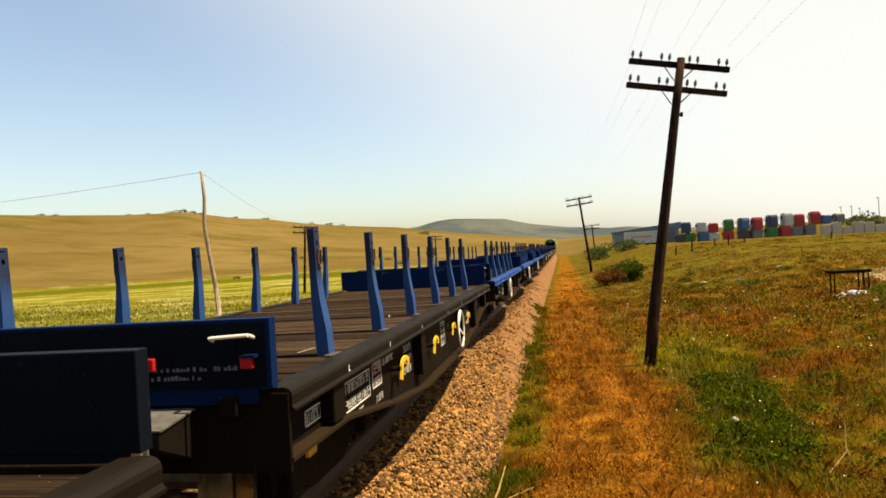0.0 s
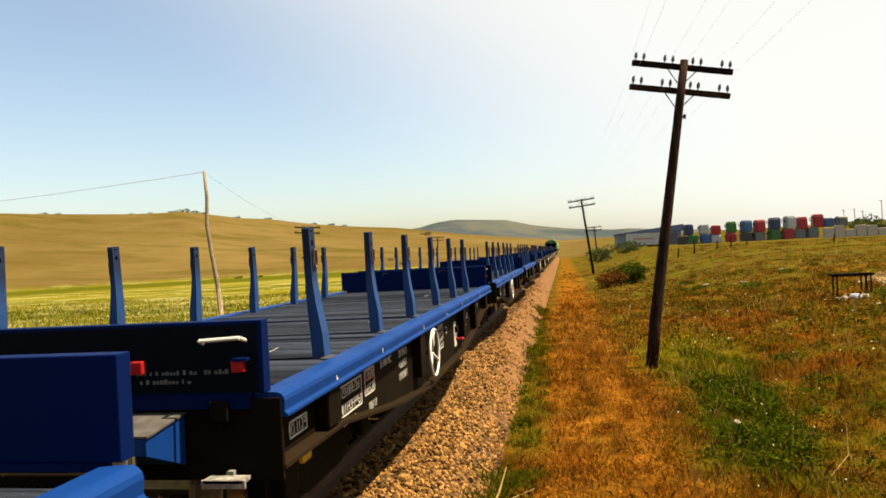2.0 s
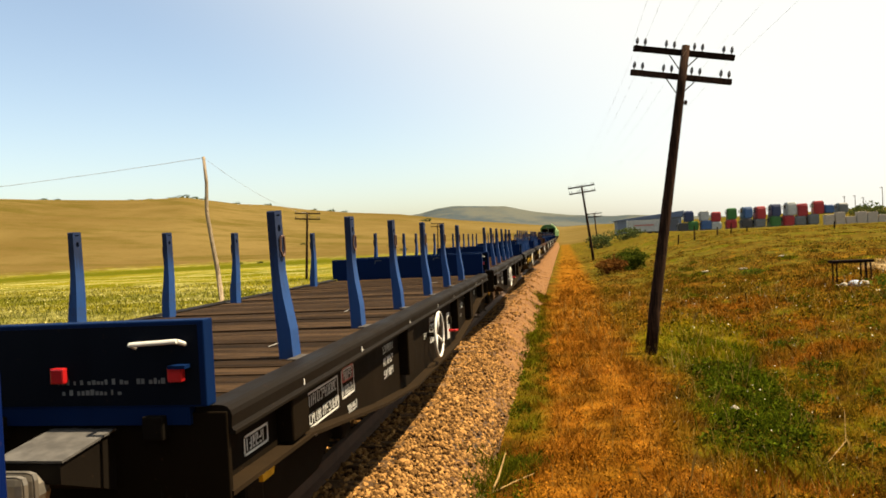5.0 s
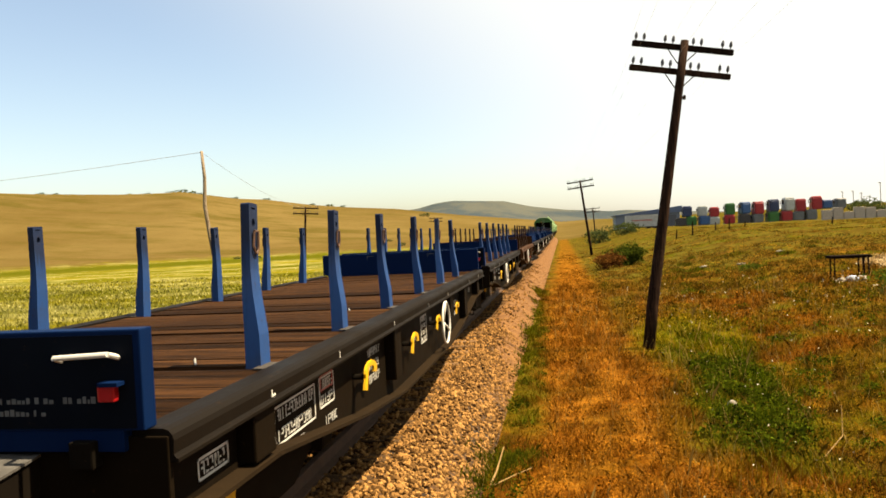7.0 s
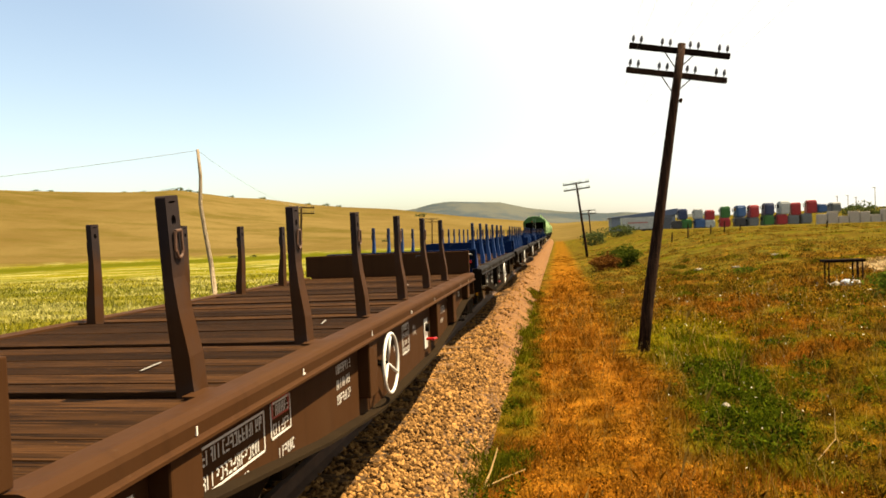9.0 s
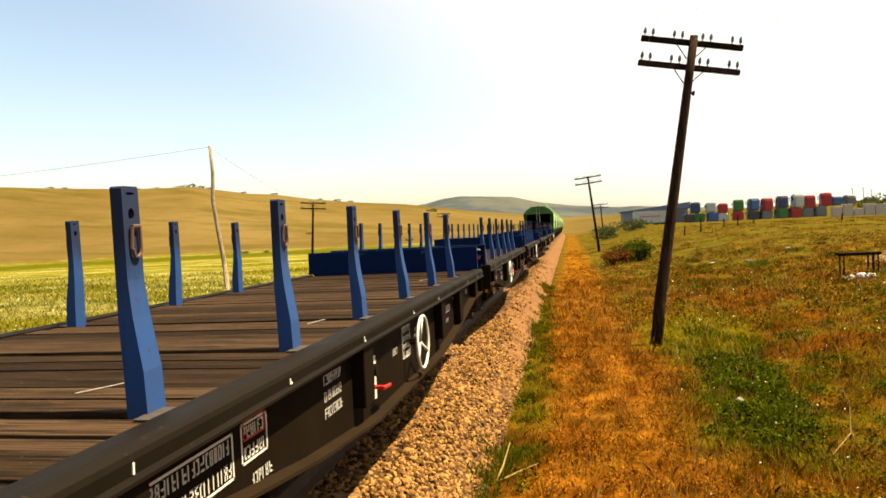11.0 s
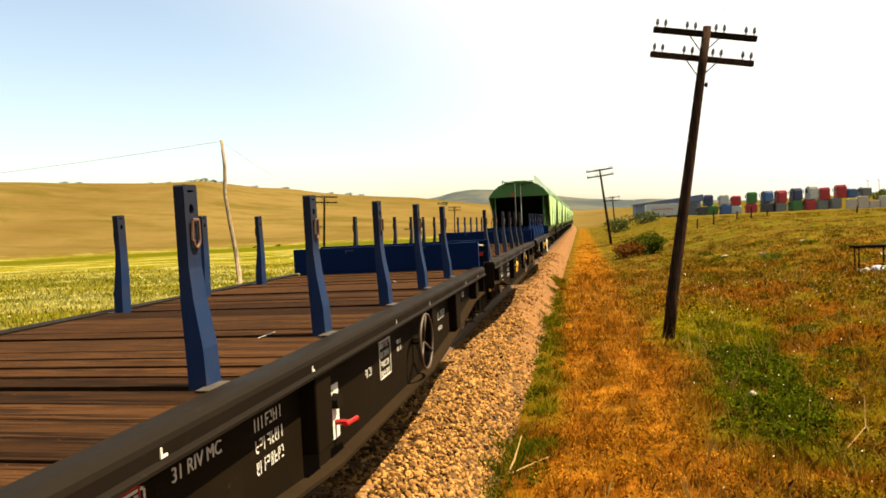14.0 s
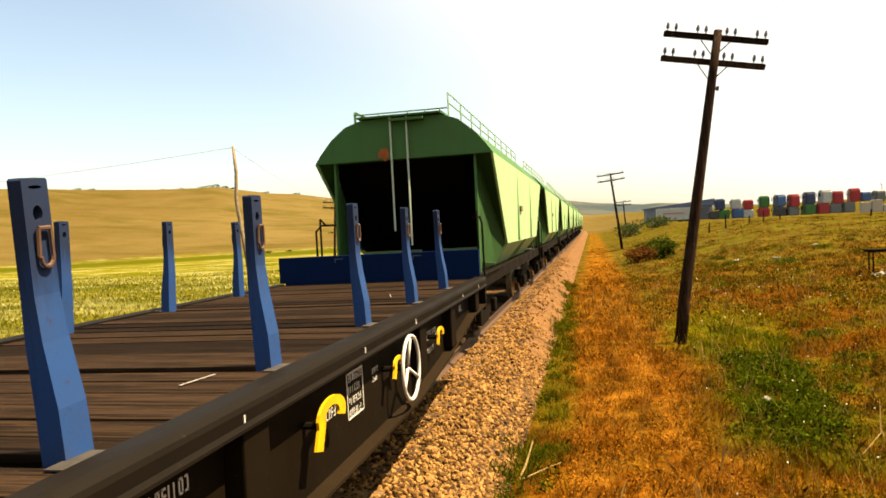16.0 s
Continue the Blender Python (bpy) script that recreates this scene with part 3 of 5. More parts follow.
def marks(wagon, s, rows):
    """White lettering blocks on a side: bars in outlined boxes. Rows: y, z, wide, high, lines, boxed."""
    for y, z, w, h, lines, boxed in rows:
        bm = bmesh.new()
        x = s * (HALF - 0.115)
        rnd = random.Random(int(y * 100))
        t = 0.003
        def bar(y0, y1, z0, z1):
            box(bm, min(x, x + s * t), max(x, x + s * t), y0, y1, z0, z1)
        if boxed:
            for y0, y1, z0, z1 in ((y, y + w, z, z + 0.012), (y, y + w, z + h - 0.012, z + h), (y, y + 0.012, z, z + h), (y + w - 0.012, y + w, z, z + h)):
                bar(y0, y1, z0, z1)
        step = h / lines
        for i in range(lines):
            at = y + 0.03
            while at < y + w - 0.05:
                n = rnd.uniform(0.018, 0.034)
                lo = z + i * step + step * 0.2
                kind = rnd.random()
                if kind < 0.75:
                    bar(at, at + 0.008, lo, lo + step * 0.6)
                if kind > 0.25:
                    for level in rnd.sample((0.0, 0.26, 0.52), 2):
                        bar(at, at + n, lo + step * level, lo + step * (level + 0.09))
                if kind > 0.5:
                    bar(at + n - 0.008, at + n, lo + step * rnd.choice((0.0, 0.26)), lo + step * 0.6)
                at += n + 0.013
        tagged(part("lettering", bm, WHITE, wagon, "white painted lettering"), kind="stuff")


def handwheel(wagon, s, y, z, paint):
    bm = bmesh.new()
    x = s * (HALF + 0.02)
    ring(bm, (x, y, z), "x", 0.25, 0.0145, 32, 8)
    for a in (90, 210, 330):
        rod(bm, (x - s * 0.03, y, z), (x, y + 0.235 * math.cos(radians(a)), z + 0.235 * math.sin(radians(a))), 0.013, n=6)
    w = part("handwheel", bm, paint, wagon, ("white" if paint == WHITE else "worn brown") + " painted brake handwheel", True)
    bm = bmesh.new()
    rod(bm, (x - s * 0.18, y, z), (x - s * 0.02, y, z), 0.025)
    part("spindle", bm, FRAME_BLACK, w)


def yellow_lever(wagon, s, y, z, size=1.0):
    """A curved yellow changeover lever on the side: a flat hook with a straight leg."""
    bm = bmesh.new()
    x = s * (HALF - 0.01)
    ro, ri = 0.112 * size, 0.058 * size
    turn = [radians(a) for a in range(-25, 196, 20)]
    leg = 0.12 * size
    outline = [(y + 1.45 * ro * math.cos(a), z + ro * 0.72 * math.sin(a)) for a in turn] + [(y - ro * 1.75, z - leg * 0.85), (y - ri * 2.2, z - leg)] + [(y + 1.45 * ri * math.cos(a), z + ri * 0.72 * math.sin(a)) for a in reversed(turn)]
    prism(bm, outline, "x", x - 0.008, x + 0.008)
    bar = part("brake_lever", bm, YELLOW, wagon, "yellow painted lever")
    bm = bmesh.new()
    rod(bm, (x, y - 0.12 * size, z - 0.02), (s * (HALF - 0.13), y - 0.12 * size, z - 0.02), 0.022, n=8)
    part("pivot", bm, FRAME_BLACK, bar)


def flat_wagon(label, sill, web, stakes, board, deck, yellow, wheel_y, seed, group="flat wagons of the train"):
    """A bogie flat wagon; its origin is at rail level in the middle of its near end."""
    w = thing("flat_wagon", label, "rail wagon", group)
    for s in (-1, 1):
        # side sill: a rounded top member with a lip under it
        bm = bmesh.new()
        a = [(HALF - 0.17, DECK + 0.010), (HALF - 0.075, DECK + 0.018), (HALF - 0.045, DECK + 0.018), (HALF - 0.022, DECK + 0.011), (HALF - 0.006, DECK - 0.006), (HALF, DECK - 0.028), (HALF - 0.004, DECK - 0.080), (HALF + 0.004, DECK - 0.092), (HALF + 0.014, DECK - 0.096), (HALF + 0.014, DECK - 0.110), (HALF - 0.17, DECK - 0.110)]
        prism(bm, [(s * x, z) for x, z in a], "y", 0.0, LONG)
        part("side_sill", bm, sill, w)
        # fish-bellied web and its bottom flange
        bm = bmesh.new()
        prism(bm, [(0.02, DECK - 0.096)] + [(max(0.02, min(LONG - 0.02, y)), z) for y, z in BELLY] + [(LONG - 0.02, DECK - 0.096)], "x", s * (HALF - 0.12) - 0.006, s * (HALF - 0.12) + 0.006)
        part("side_web", bm, web, w)
        bm = bmesh.new()
        prism(bm, [(y, z) for y, z in BELLY] + [(y, z - 0.022) for y, z in reversed(BELLY)], "x", min(s * (HALF - 0.26), s * (HALF - 0.01)), max(s * (HALF - 0.26), s * (HALF - 0.01)))
        part("bottom_flange", bm, FLANGE, w)
        for y in RIB_Y:
            low = float(np.interp(y, [p[0] for p in BELLY], [p[1] for p in BELLY]))
            part("side_rib", boxes((min(s * (HALF - 0.12), s * (HALF - 0.015)), max(s * (HALF - 0.12), s * (HALF - 0.015)), y - 0.12, y + 0.12, max(low + 0.02, 0.72), DECK - 0.110), bevel=0.012), web, w)
        for y, out in ((0.0, -1), (LONG, 1)):
            buffer(w, s * 0.875, y, out, BLUE_BRIGHT if sill == BLUE_BRIGHT else BLACK)
        jog = random.Random(seed).uniform(-0.1, 0.1)
        marks(w, s, [(y + jog, *r) for y, *r in [(0.36, 0.965, 0.28, 0.10, 1, True), (1.06, 0.86, 0.74, 0.22, 2, True), (1.88, 0.89, 0.29, 0.20, 2, True), (1.95, 0.74, 0.30, 0.10, 1, False), (1.3, 0.78, 0.35, 0.06, 1, False), (3.0, 0.78, 0.40, 0.32, 3, False),
                     (4.75, 0.86, 0.22, 0.10, 1, False), (5.15, 0.78, 0.32, 0.30, 4, True), (5.65, 0.9, 0.2, 0.12, 2, False), (7.1, 0.90, 0.75, 0.14, 1, False), (7.2, 0.79, 0.5, 0.08, 1, False), (8.4, 0.80, 0.34, 0.18, 2, True), (9.95, 0.98, 0.26, 0.07, 1, False)]])
        bm = bmesh.new()
        x = s * (HALF - 0.115)
        for y0, y1, z0, z1 in ((1.90, 2.14, 0.99, 1.0), (1.90, 2.14, 1.085, 1.095), (1.90, 1.91, 0.99, 1.095), (2.13, 2.14, 0.99, 1.095)):
            box(bm, min(x, x + s * 0.005), max(x, x + s * 0.005), y0 + jog, y1 + jog, z0 + 0.01, z1 + 0.01)
        part("panel_outline", bm, RED, w, "red painted panel outline")
        if wheel_y:
            handwheel(w, s, wheel_y, 0.90, WHEEL_BROWN if seed in (6, 16, 17) else WHITE)
        for y, z, size in yellow:
            yellow_lever(w, s, y, z, size)
        # yellow hook plate under each end
        for y in (0.75, LONG - 0.75):
            bm = bmesh.new()
            x = s * (HALF - 0.2)
            prism(bm, [(y - 0.09, 0.82), (y - 0.07, 0.72), (y + 0.07, 0.72), (y + 0.10, 0.83), (y + 0.04, 0.78), (y, 0.84), (y - 0.04, 0.78)], "x", x - 0.012, x + 0.012)
            part("jacking_hook", bm, YELLOW, w, "yellow painted hook plate")
        # chalk-white position marks along the sill
        rnd = random.Random(seed)
        bm = bmesh.new()
        for y in (0.9, 2.1, 3.6, 5.2, 6.4, 8.6, 9.7):
            y += rnd.uniform(-0.12, 0.12)
            x = s * HALF
            tall = rnd.uniform(0.028, 0.045)
            box(bm, min(x - s * 0.004, x + s * 0.002), max(x - s * 0.004, x + s * 0.002), y, y + 0.011, DECK - 0.076, DECK - 0.076 + tall)
            if rnd.random() < 0.6:
                box(bm, min(x - s * 0.004, x + s * 0.002), max(x - s * 0.004, x + s * 0.002), y + 0.011, y + rnd.uniform(0.03, 0.05), DECK - 0.076, DECK - 0.066)
        tagged(part("position_mark", bm, WHITE, w, "white position marks"), kind="stuff")
    # frame inside
    bm = bmesh.new()
    for x in (-0.45, 0.45):
        box(bm, x - 0.08, x + 0.08, 0.1, LONG - 0.1, 0.72, 1.20)
    for y in np.linspace(1.0, LONG - 1.0, 8):
        box(bm, -HALF + 0.13, HALF - 0.13, y - 0.06, y + 0.06, 0.92, 1.20)
    part("underframe", bm, FRAME_BLACK, w)
    for y, out in ((0.0, -1), (LONG, 1)):
        part("end_sill", boxes((-HALF + 0.02, HALF - 0.02, y - 0.02 if out > 0 else y - 0.01, y + 0.01 if out > 0 else y + 0.02, 0.84, DECK - 0.01), bevel=0.006), web, w)
        bm = bmesh.new()
        rod(bm, (0, y, 1.0), (0, y + out * 0.34, 1.0), 0.05)
        ring(bm, (0, y + out * 0.42, 0.97), "x", 0.11, 0.025, 12, 6)
        part("coupling", bm, FRAME_BLACK, w)
        for s in (-1, 1):
            bm = bmesh.new()
            path_rod(bm, [(s * 1.24, y, 0.95), (s * 1.24, y + out * 0.05, 0.47), (s * 1.36, y + out * 0.05, 0.47), (s * 1.36, y, 0.95)], 0.009, 6)
            box(bm, s * 1.30 - 0.09, s * 1.30 + 0.09, min(y - out * 0.03, y + out * 0.09), max(y - out * 0.03, y + out * 0.09), 0.455, 0.467)
            part("shunter_step", bm, FRAME_BLACK, w)
            if sill == BLUE_BRIGHT:
                bm = bmesh.new()
                box(bm, s * 1.29 - 0.11, s * 1.29 + 0.11, min(y + out * 0.04, y + out * 0.13), max(y + out * 0.04, y + out * 0.13), 0.858, 0.880, 0.004)
                box(bm, s * 1.29 - 0.12, s * 1.29 + 0.12, min(y + out * 0.115, y + out * 0.13), max(y + out * 0.115, y + out * 0.13), 0.835, 0.880, 0.003)
                box(bm, s * 1.29 - 0.02, s * 1.29 + 0.02, min(y, y + out * 0.05), max(y, y + out * 0.05), 0.85, 0.90)
                part("foot_step", bm, STEP_WHITE, w, "worn white painted foot step")
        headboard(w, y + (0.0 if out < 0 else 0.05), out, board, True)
    for y in (2.0, LONG - 2.0):
        bogie(w, y)
    # stakes with their rings
    mesh_bm = stake_mesh()
    me = bpy.data.meshes.new("stake")
    mesh_bm.to_mesh(me)
    mesh_bm.free()
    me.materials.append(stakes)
    rbm = bmesh.new()
    # a hanging shackle: two legs on a bow, closed by a pin
    bow = [(0.0, -0.026, 0.062), (0.0, -0.027, -0.03)] + [(0.006, 0.027 * math.cos(a), -0.03 + 0.034 * math.sin(a)) for a in np.linspace(math.pi, 2 * math.pi, 7)] + [(0.0, 0.026, 0.062), (0.0, -0.026, 0.062)]
    path_rod(rbm, bow, 0.0075, 6)
    rme = bpy.data.meshes.new("rope_ring")
    rbm.to_mesh(rme)
    rbm.free()
    rme.materials.append(RING_RUST)
    for s in (-1, 1):
        for i in range(6):
            o = new("stake", me)
            o.parent = w
            lean = random.Random(i * 7 + s * 31 + seed * 101).uniform(-0.8, 4.2)
            slip, lean = STAKE_SET.get((seed, i), (0.04, lean)) if s > 0 else (0.0, -lean)
            o.matrix_basis = pose(s * STAKE_X, STAKE_Y[i] + slip, DECK, lean, 0, 0 if s > 0 else 180)
            q = new("rope_ring", rme)
            q.parent = o
            q.matrix_basis = pose(-0.012, 0.004, STAKE_UP - 0.225, 0, 4, 0)
    # deck planks
    rnd = random.Random(seed + 5)
    # boards lie across, with a slot at each pair of stakes into which they fold
    cuts = [0.13, *STAKE_Y, LONG - 0.13]
    shapes = {}
    for n, (a, b) in enumerate(zip(cuts, cuts[1:])):
        a, b = a + (0.055 if n else 0.0), b - (0.055 if n < 6 else 0.0)
        count = round((b - a) / 0.235)
        step = (b - a) / count
        for i in range(count):
            gap = rnd.choice((0.004, 0.006, 0.008, 0.014, 0.034))
            key = (round(step, 3), gap)
            if key not in shapes:
                bm = bmesh.new()
                box(bm, -HALF + 0.175, HALF - 0.175, 0.0, step - gap, -0.05, 0.0, 0.004)
                shapes[key] = bpy.data.meshes.new("plank")
                bm.to_mesh(shapes[key])
                bm.free()
                shapes[key].materials.append(deck)
            o = new("plank", shapes[key])
            o.parent = w
            o.matrix_basis = pose(0, a + i * step, DECK - rnd.uniform(0.0, 0.010), rnd.uniform(-0.8, 0.8), rnd.uniform(-0.08, 0.08), 0)
    # stray white paint strokes on the boards
    for y in (1.75, 4.15, 8.3):
        y += rnd.uniform(-0.3, 0.3)
        o = part("paint_stroke", boxes((-0.006, 0.006, -0.13, 0.13, 0.0, 0.003)), STEP_WHITE, w, "faded white paint stroke")
        o.matrix_basis = pose(rnd.uniform(0.7, 1.1), y, DECK + 0.003, 0, 0, rnd.uniform(-30, 30))
    # distributor plate with a red cock, where there is no changeover lever
    if not yellow:
        y = 6.35 if wheel_y < 5.2 else 4.05
        for s in (-1, 1):
            x = s * (HALF - 0.11)
            plate = part("instruction_plate", boxes((min(x, x + s * 0.008), max(x, x + s * 0.008), y - 0.09, y + 0.09, 0.66, 1.0)), WHITE, w, "white instruction plate")
            bm = bmesh.new()
            rod(bm, (x, y + 0.02, 0.76), (x + s * 0.10, y + 0.02, 0.76), 0.018, n=6)
            rod(bm, (x + s * 0.10, y - 0.06, 0.77), (x + s * 0.10, y + 0.16, 0.75), 0.016, n=6)
            part("brake_cock", bm, RED, plate, "red brake cock handle")
            bm = bmesh.new()
            rod(bm, (x, y, 0.90), (x + s * 0.05, y, 0.90), 0.05, n=10)
            part("dial_boss", bm, FRAME_BLACK, plate)
    # readable letters near the far end of each side
    for s in (-1, 1):
        for word, y, z, size in (("UIC", 9.15, 1.0, 0.10), ("-700-", 8.0, 1.04, 0.085)) if seed % 2 else (("UIC", 8.95, 1.0, 0.10), ("31 RIV MC", 2.3, 1.03, 0.085)):
            c = bpy.data.curves.new("lettering", "FONT")
            c.body, c.size, c.extrude = word, size, 0.002
            c.materials.append(WHITE)
            o = new("lettering", c)
            o.parent = w
            o["label"] = "white stencilled letters"
            o.matrix_basis = pose(s * (HALF - 0.110), y if s > 0 else y + 0.3, z, 90, 0, 90 if s > 0 else -90)
    bm = bmesh.new()
    for s in (-1, 1):
        for i in range(6):
            y = STAKE_Y[i]
            box(bm, s * (STAKE_X + 0.055) - 0.035, s * (STAKE_X + 0.055) + 0.035, y - 0.11, y + 0.09, DECK + 0.002, DECK + 0.008)
    tagged(part("slot_plate", bm, BROWN if stakes == STAKE_BROWN else SLOT_PLATE, w, "worn plates beside the stake slots"), kind="stuff")
    return w


wagons = []
Y2 = ((2.72, 0.97, 1.0), (4.35, 0.95, 0.95))
Y4 = Y2 + ((5.7, 0.97, 0.8), (7.2, 0.97, 0.8))
BLACK_BLUE = "flat wagon with black sills, blue stakes and dark brown plank deck"
BLUE_BLUE = "flat wagon with bright blue sills, stakes and headboards, grey plank deck"
RED_DECK = "flat wagon with black sills, blue stakes, red-brown deck and yellow levers"
# label, sill, web, stakes, headboards, deck, yellow levers, handwheel
PLAN = [
    (BLACK_BLUE, BLACK, WEB_BLACK, STAKE_BLUE, BOARD_BLUE, DECK_GREY, (), 5.6),
    (BLACK_BLUE, BLACK, WEB_BLACK, STAKE_DULL, BOARD_DARK, DECK_GREY, (), 5.6),
    (BLACK_BLUE, BLACK, WEB_BLACK, STAKE_BLUE, BOARD_BLUE, DECK_GREY, Y4, 6.15),
    (BLUE_BLUE, BLUE_BRIGHT, WEB_BLACK, STAKE_BLUE, BOARD_BRIGHT, DECK_BLUE, (), 4.25),
    (BLUE_BLUE, BLUE_BRIGHT, WEB_BLACK, STAKE_BLUE, BOARD_BRIGHT, DECK_BLUE, (), 4.1),
    (BLUE_BLUE, BLUE_BRIGHT, WEB_BLACK, STAKE_BLUE, BOARD_BRIGHT, DECK_BLUE, (), 4.3),
    (BLUE_BLUE, BLUE_BRIGHT, WEB_BLACK, STAKE_BLUE, BOARD_BRIGHT, DECK_BLUE, (), 6.3),
    (BLACK_BLUE, BLACK, WEB_BLACK, STAKE_BLUE, BOARD_BLUE, DECK_GREY, (), 5.0),
    (BLACK_BLUE, BLACK, WEB_BLACK, STAKE_BLUE, BOARD_BLUE, DECK_BROWN, (), 4.25),
    (RED_DECK, BLACK, WEB_BLACK, STAKE_BLUE, BOARD_BLUE, DECK_BROWN, Y4, 6.05),
    (RED_DECK, BLACK, WEB_BLACK, STAKE_BLUE, BOARD_BLUE, DECK_BROWN, Y4, 4.0),
    ("rust-brown flat wagon with brown stakes, headboards and plank deck", BROWN, BROWN, STAKE_BROWN, BROWN, DECK_BROWN, (), 4.1),
    (BLACK_BLUE, BLACK, WEB_BLACK, STAKE_BLUE, BOARD_BLUE, DECK_BROWN, (), 5.4),
    (BLACK_BLUE, BLACK, WEB_BLACK, STAKE_BLUE, BOARD_BLUE, DECK_GREY, (), 5.4),
    (BLACK_BLUE, BLACK, WEB_BLACK, STAKE_BLUE, BOARD_BLUE, DECK_GREY, (), 4.05),
    (BLACK_BLUE, BLACK, WEB_BLACK, STAKE_BLUE, BOARD_BLUE, DECK_BROWN, (), 6.1),
    (BLACK_BLUE, BLACK, WEB_BLACK, STAKE_DULL, BOARD_BLUE, DECK_BROWN, (), 6.2),
    ("flat wagon with black sills, grey weathered stakes and brown plank deck", BLACK, WEB_BLACK, GREY, BOARD_BLUE, DECK_BROWN, ((4.3, 0.95, 1.2), (6.9, 0.97, 0.9)), 6.1),
    ("flat wagon with blue stakes, dark brown deck and yellow levers", BLACK, WEB_BLACK, STAKE_BLUE, BOARD_BLUE, DECK_DARK, ((4.55, 0.97, 1.3), (5.95, 0.98, 0.8), (7.45, 0.98, 0.8)), 6.2),
]
for i, row in enumerate(PLAN):
    wagons.append((flat_wagon(*row, seed=i), (i - 2) * PITCH))

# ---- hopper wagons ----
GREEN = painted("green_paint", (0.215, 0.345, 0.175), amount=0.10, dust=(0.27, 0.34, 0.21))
# the same green darkened: shade of the ends and roof put into the colour
GREEN_SHADED = painted("green_shaded_paint", (0.036, 0.098, 0.034), amount=0.2, dust=(0.05, 0.068, 0.038))
LADDER = painted("ladder_paint", (0.30, 0.36, 0.30), amount=0.15, dust=(0.25, 0.28, 0.24))
HOP_LONG, HOP_PITCH = 11.9, 13.1


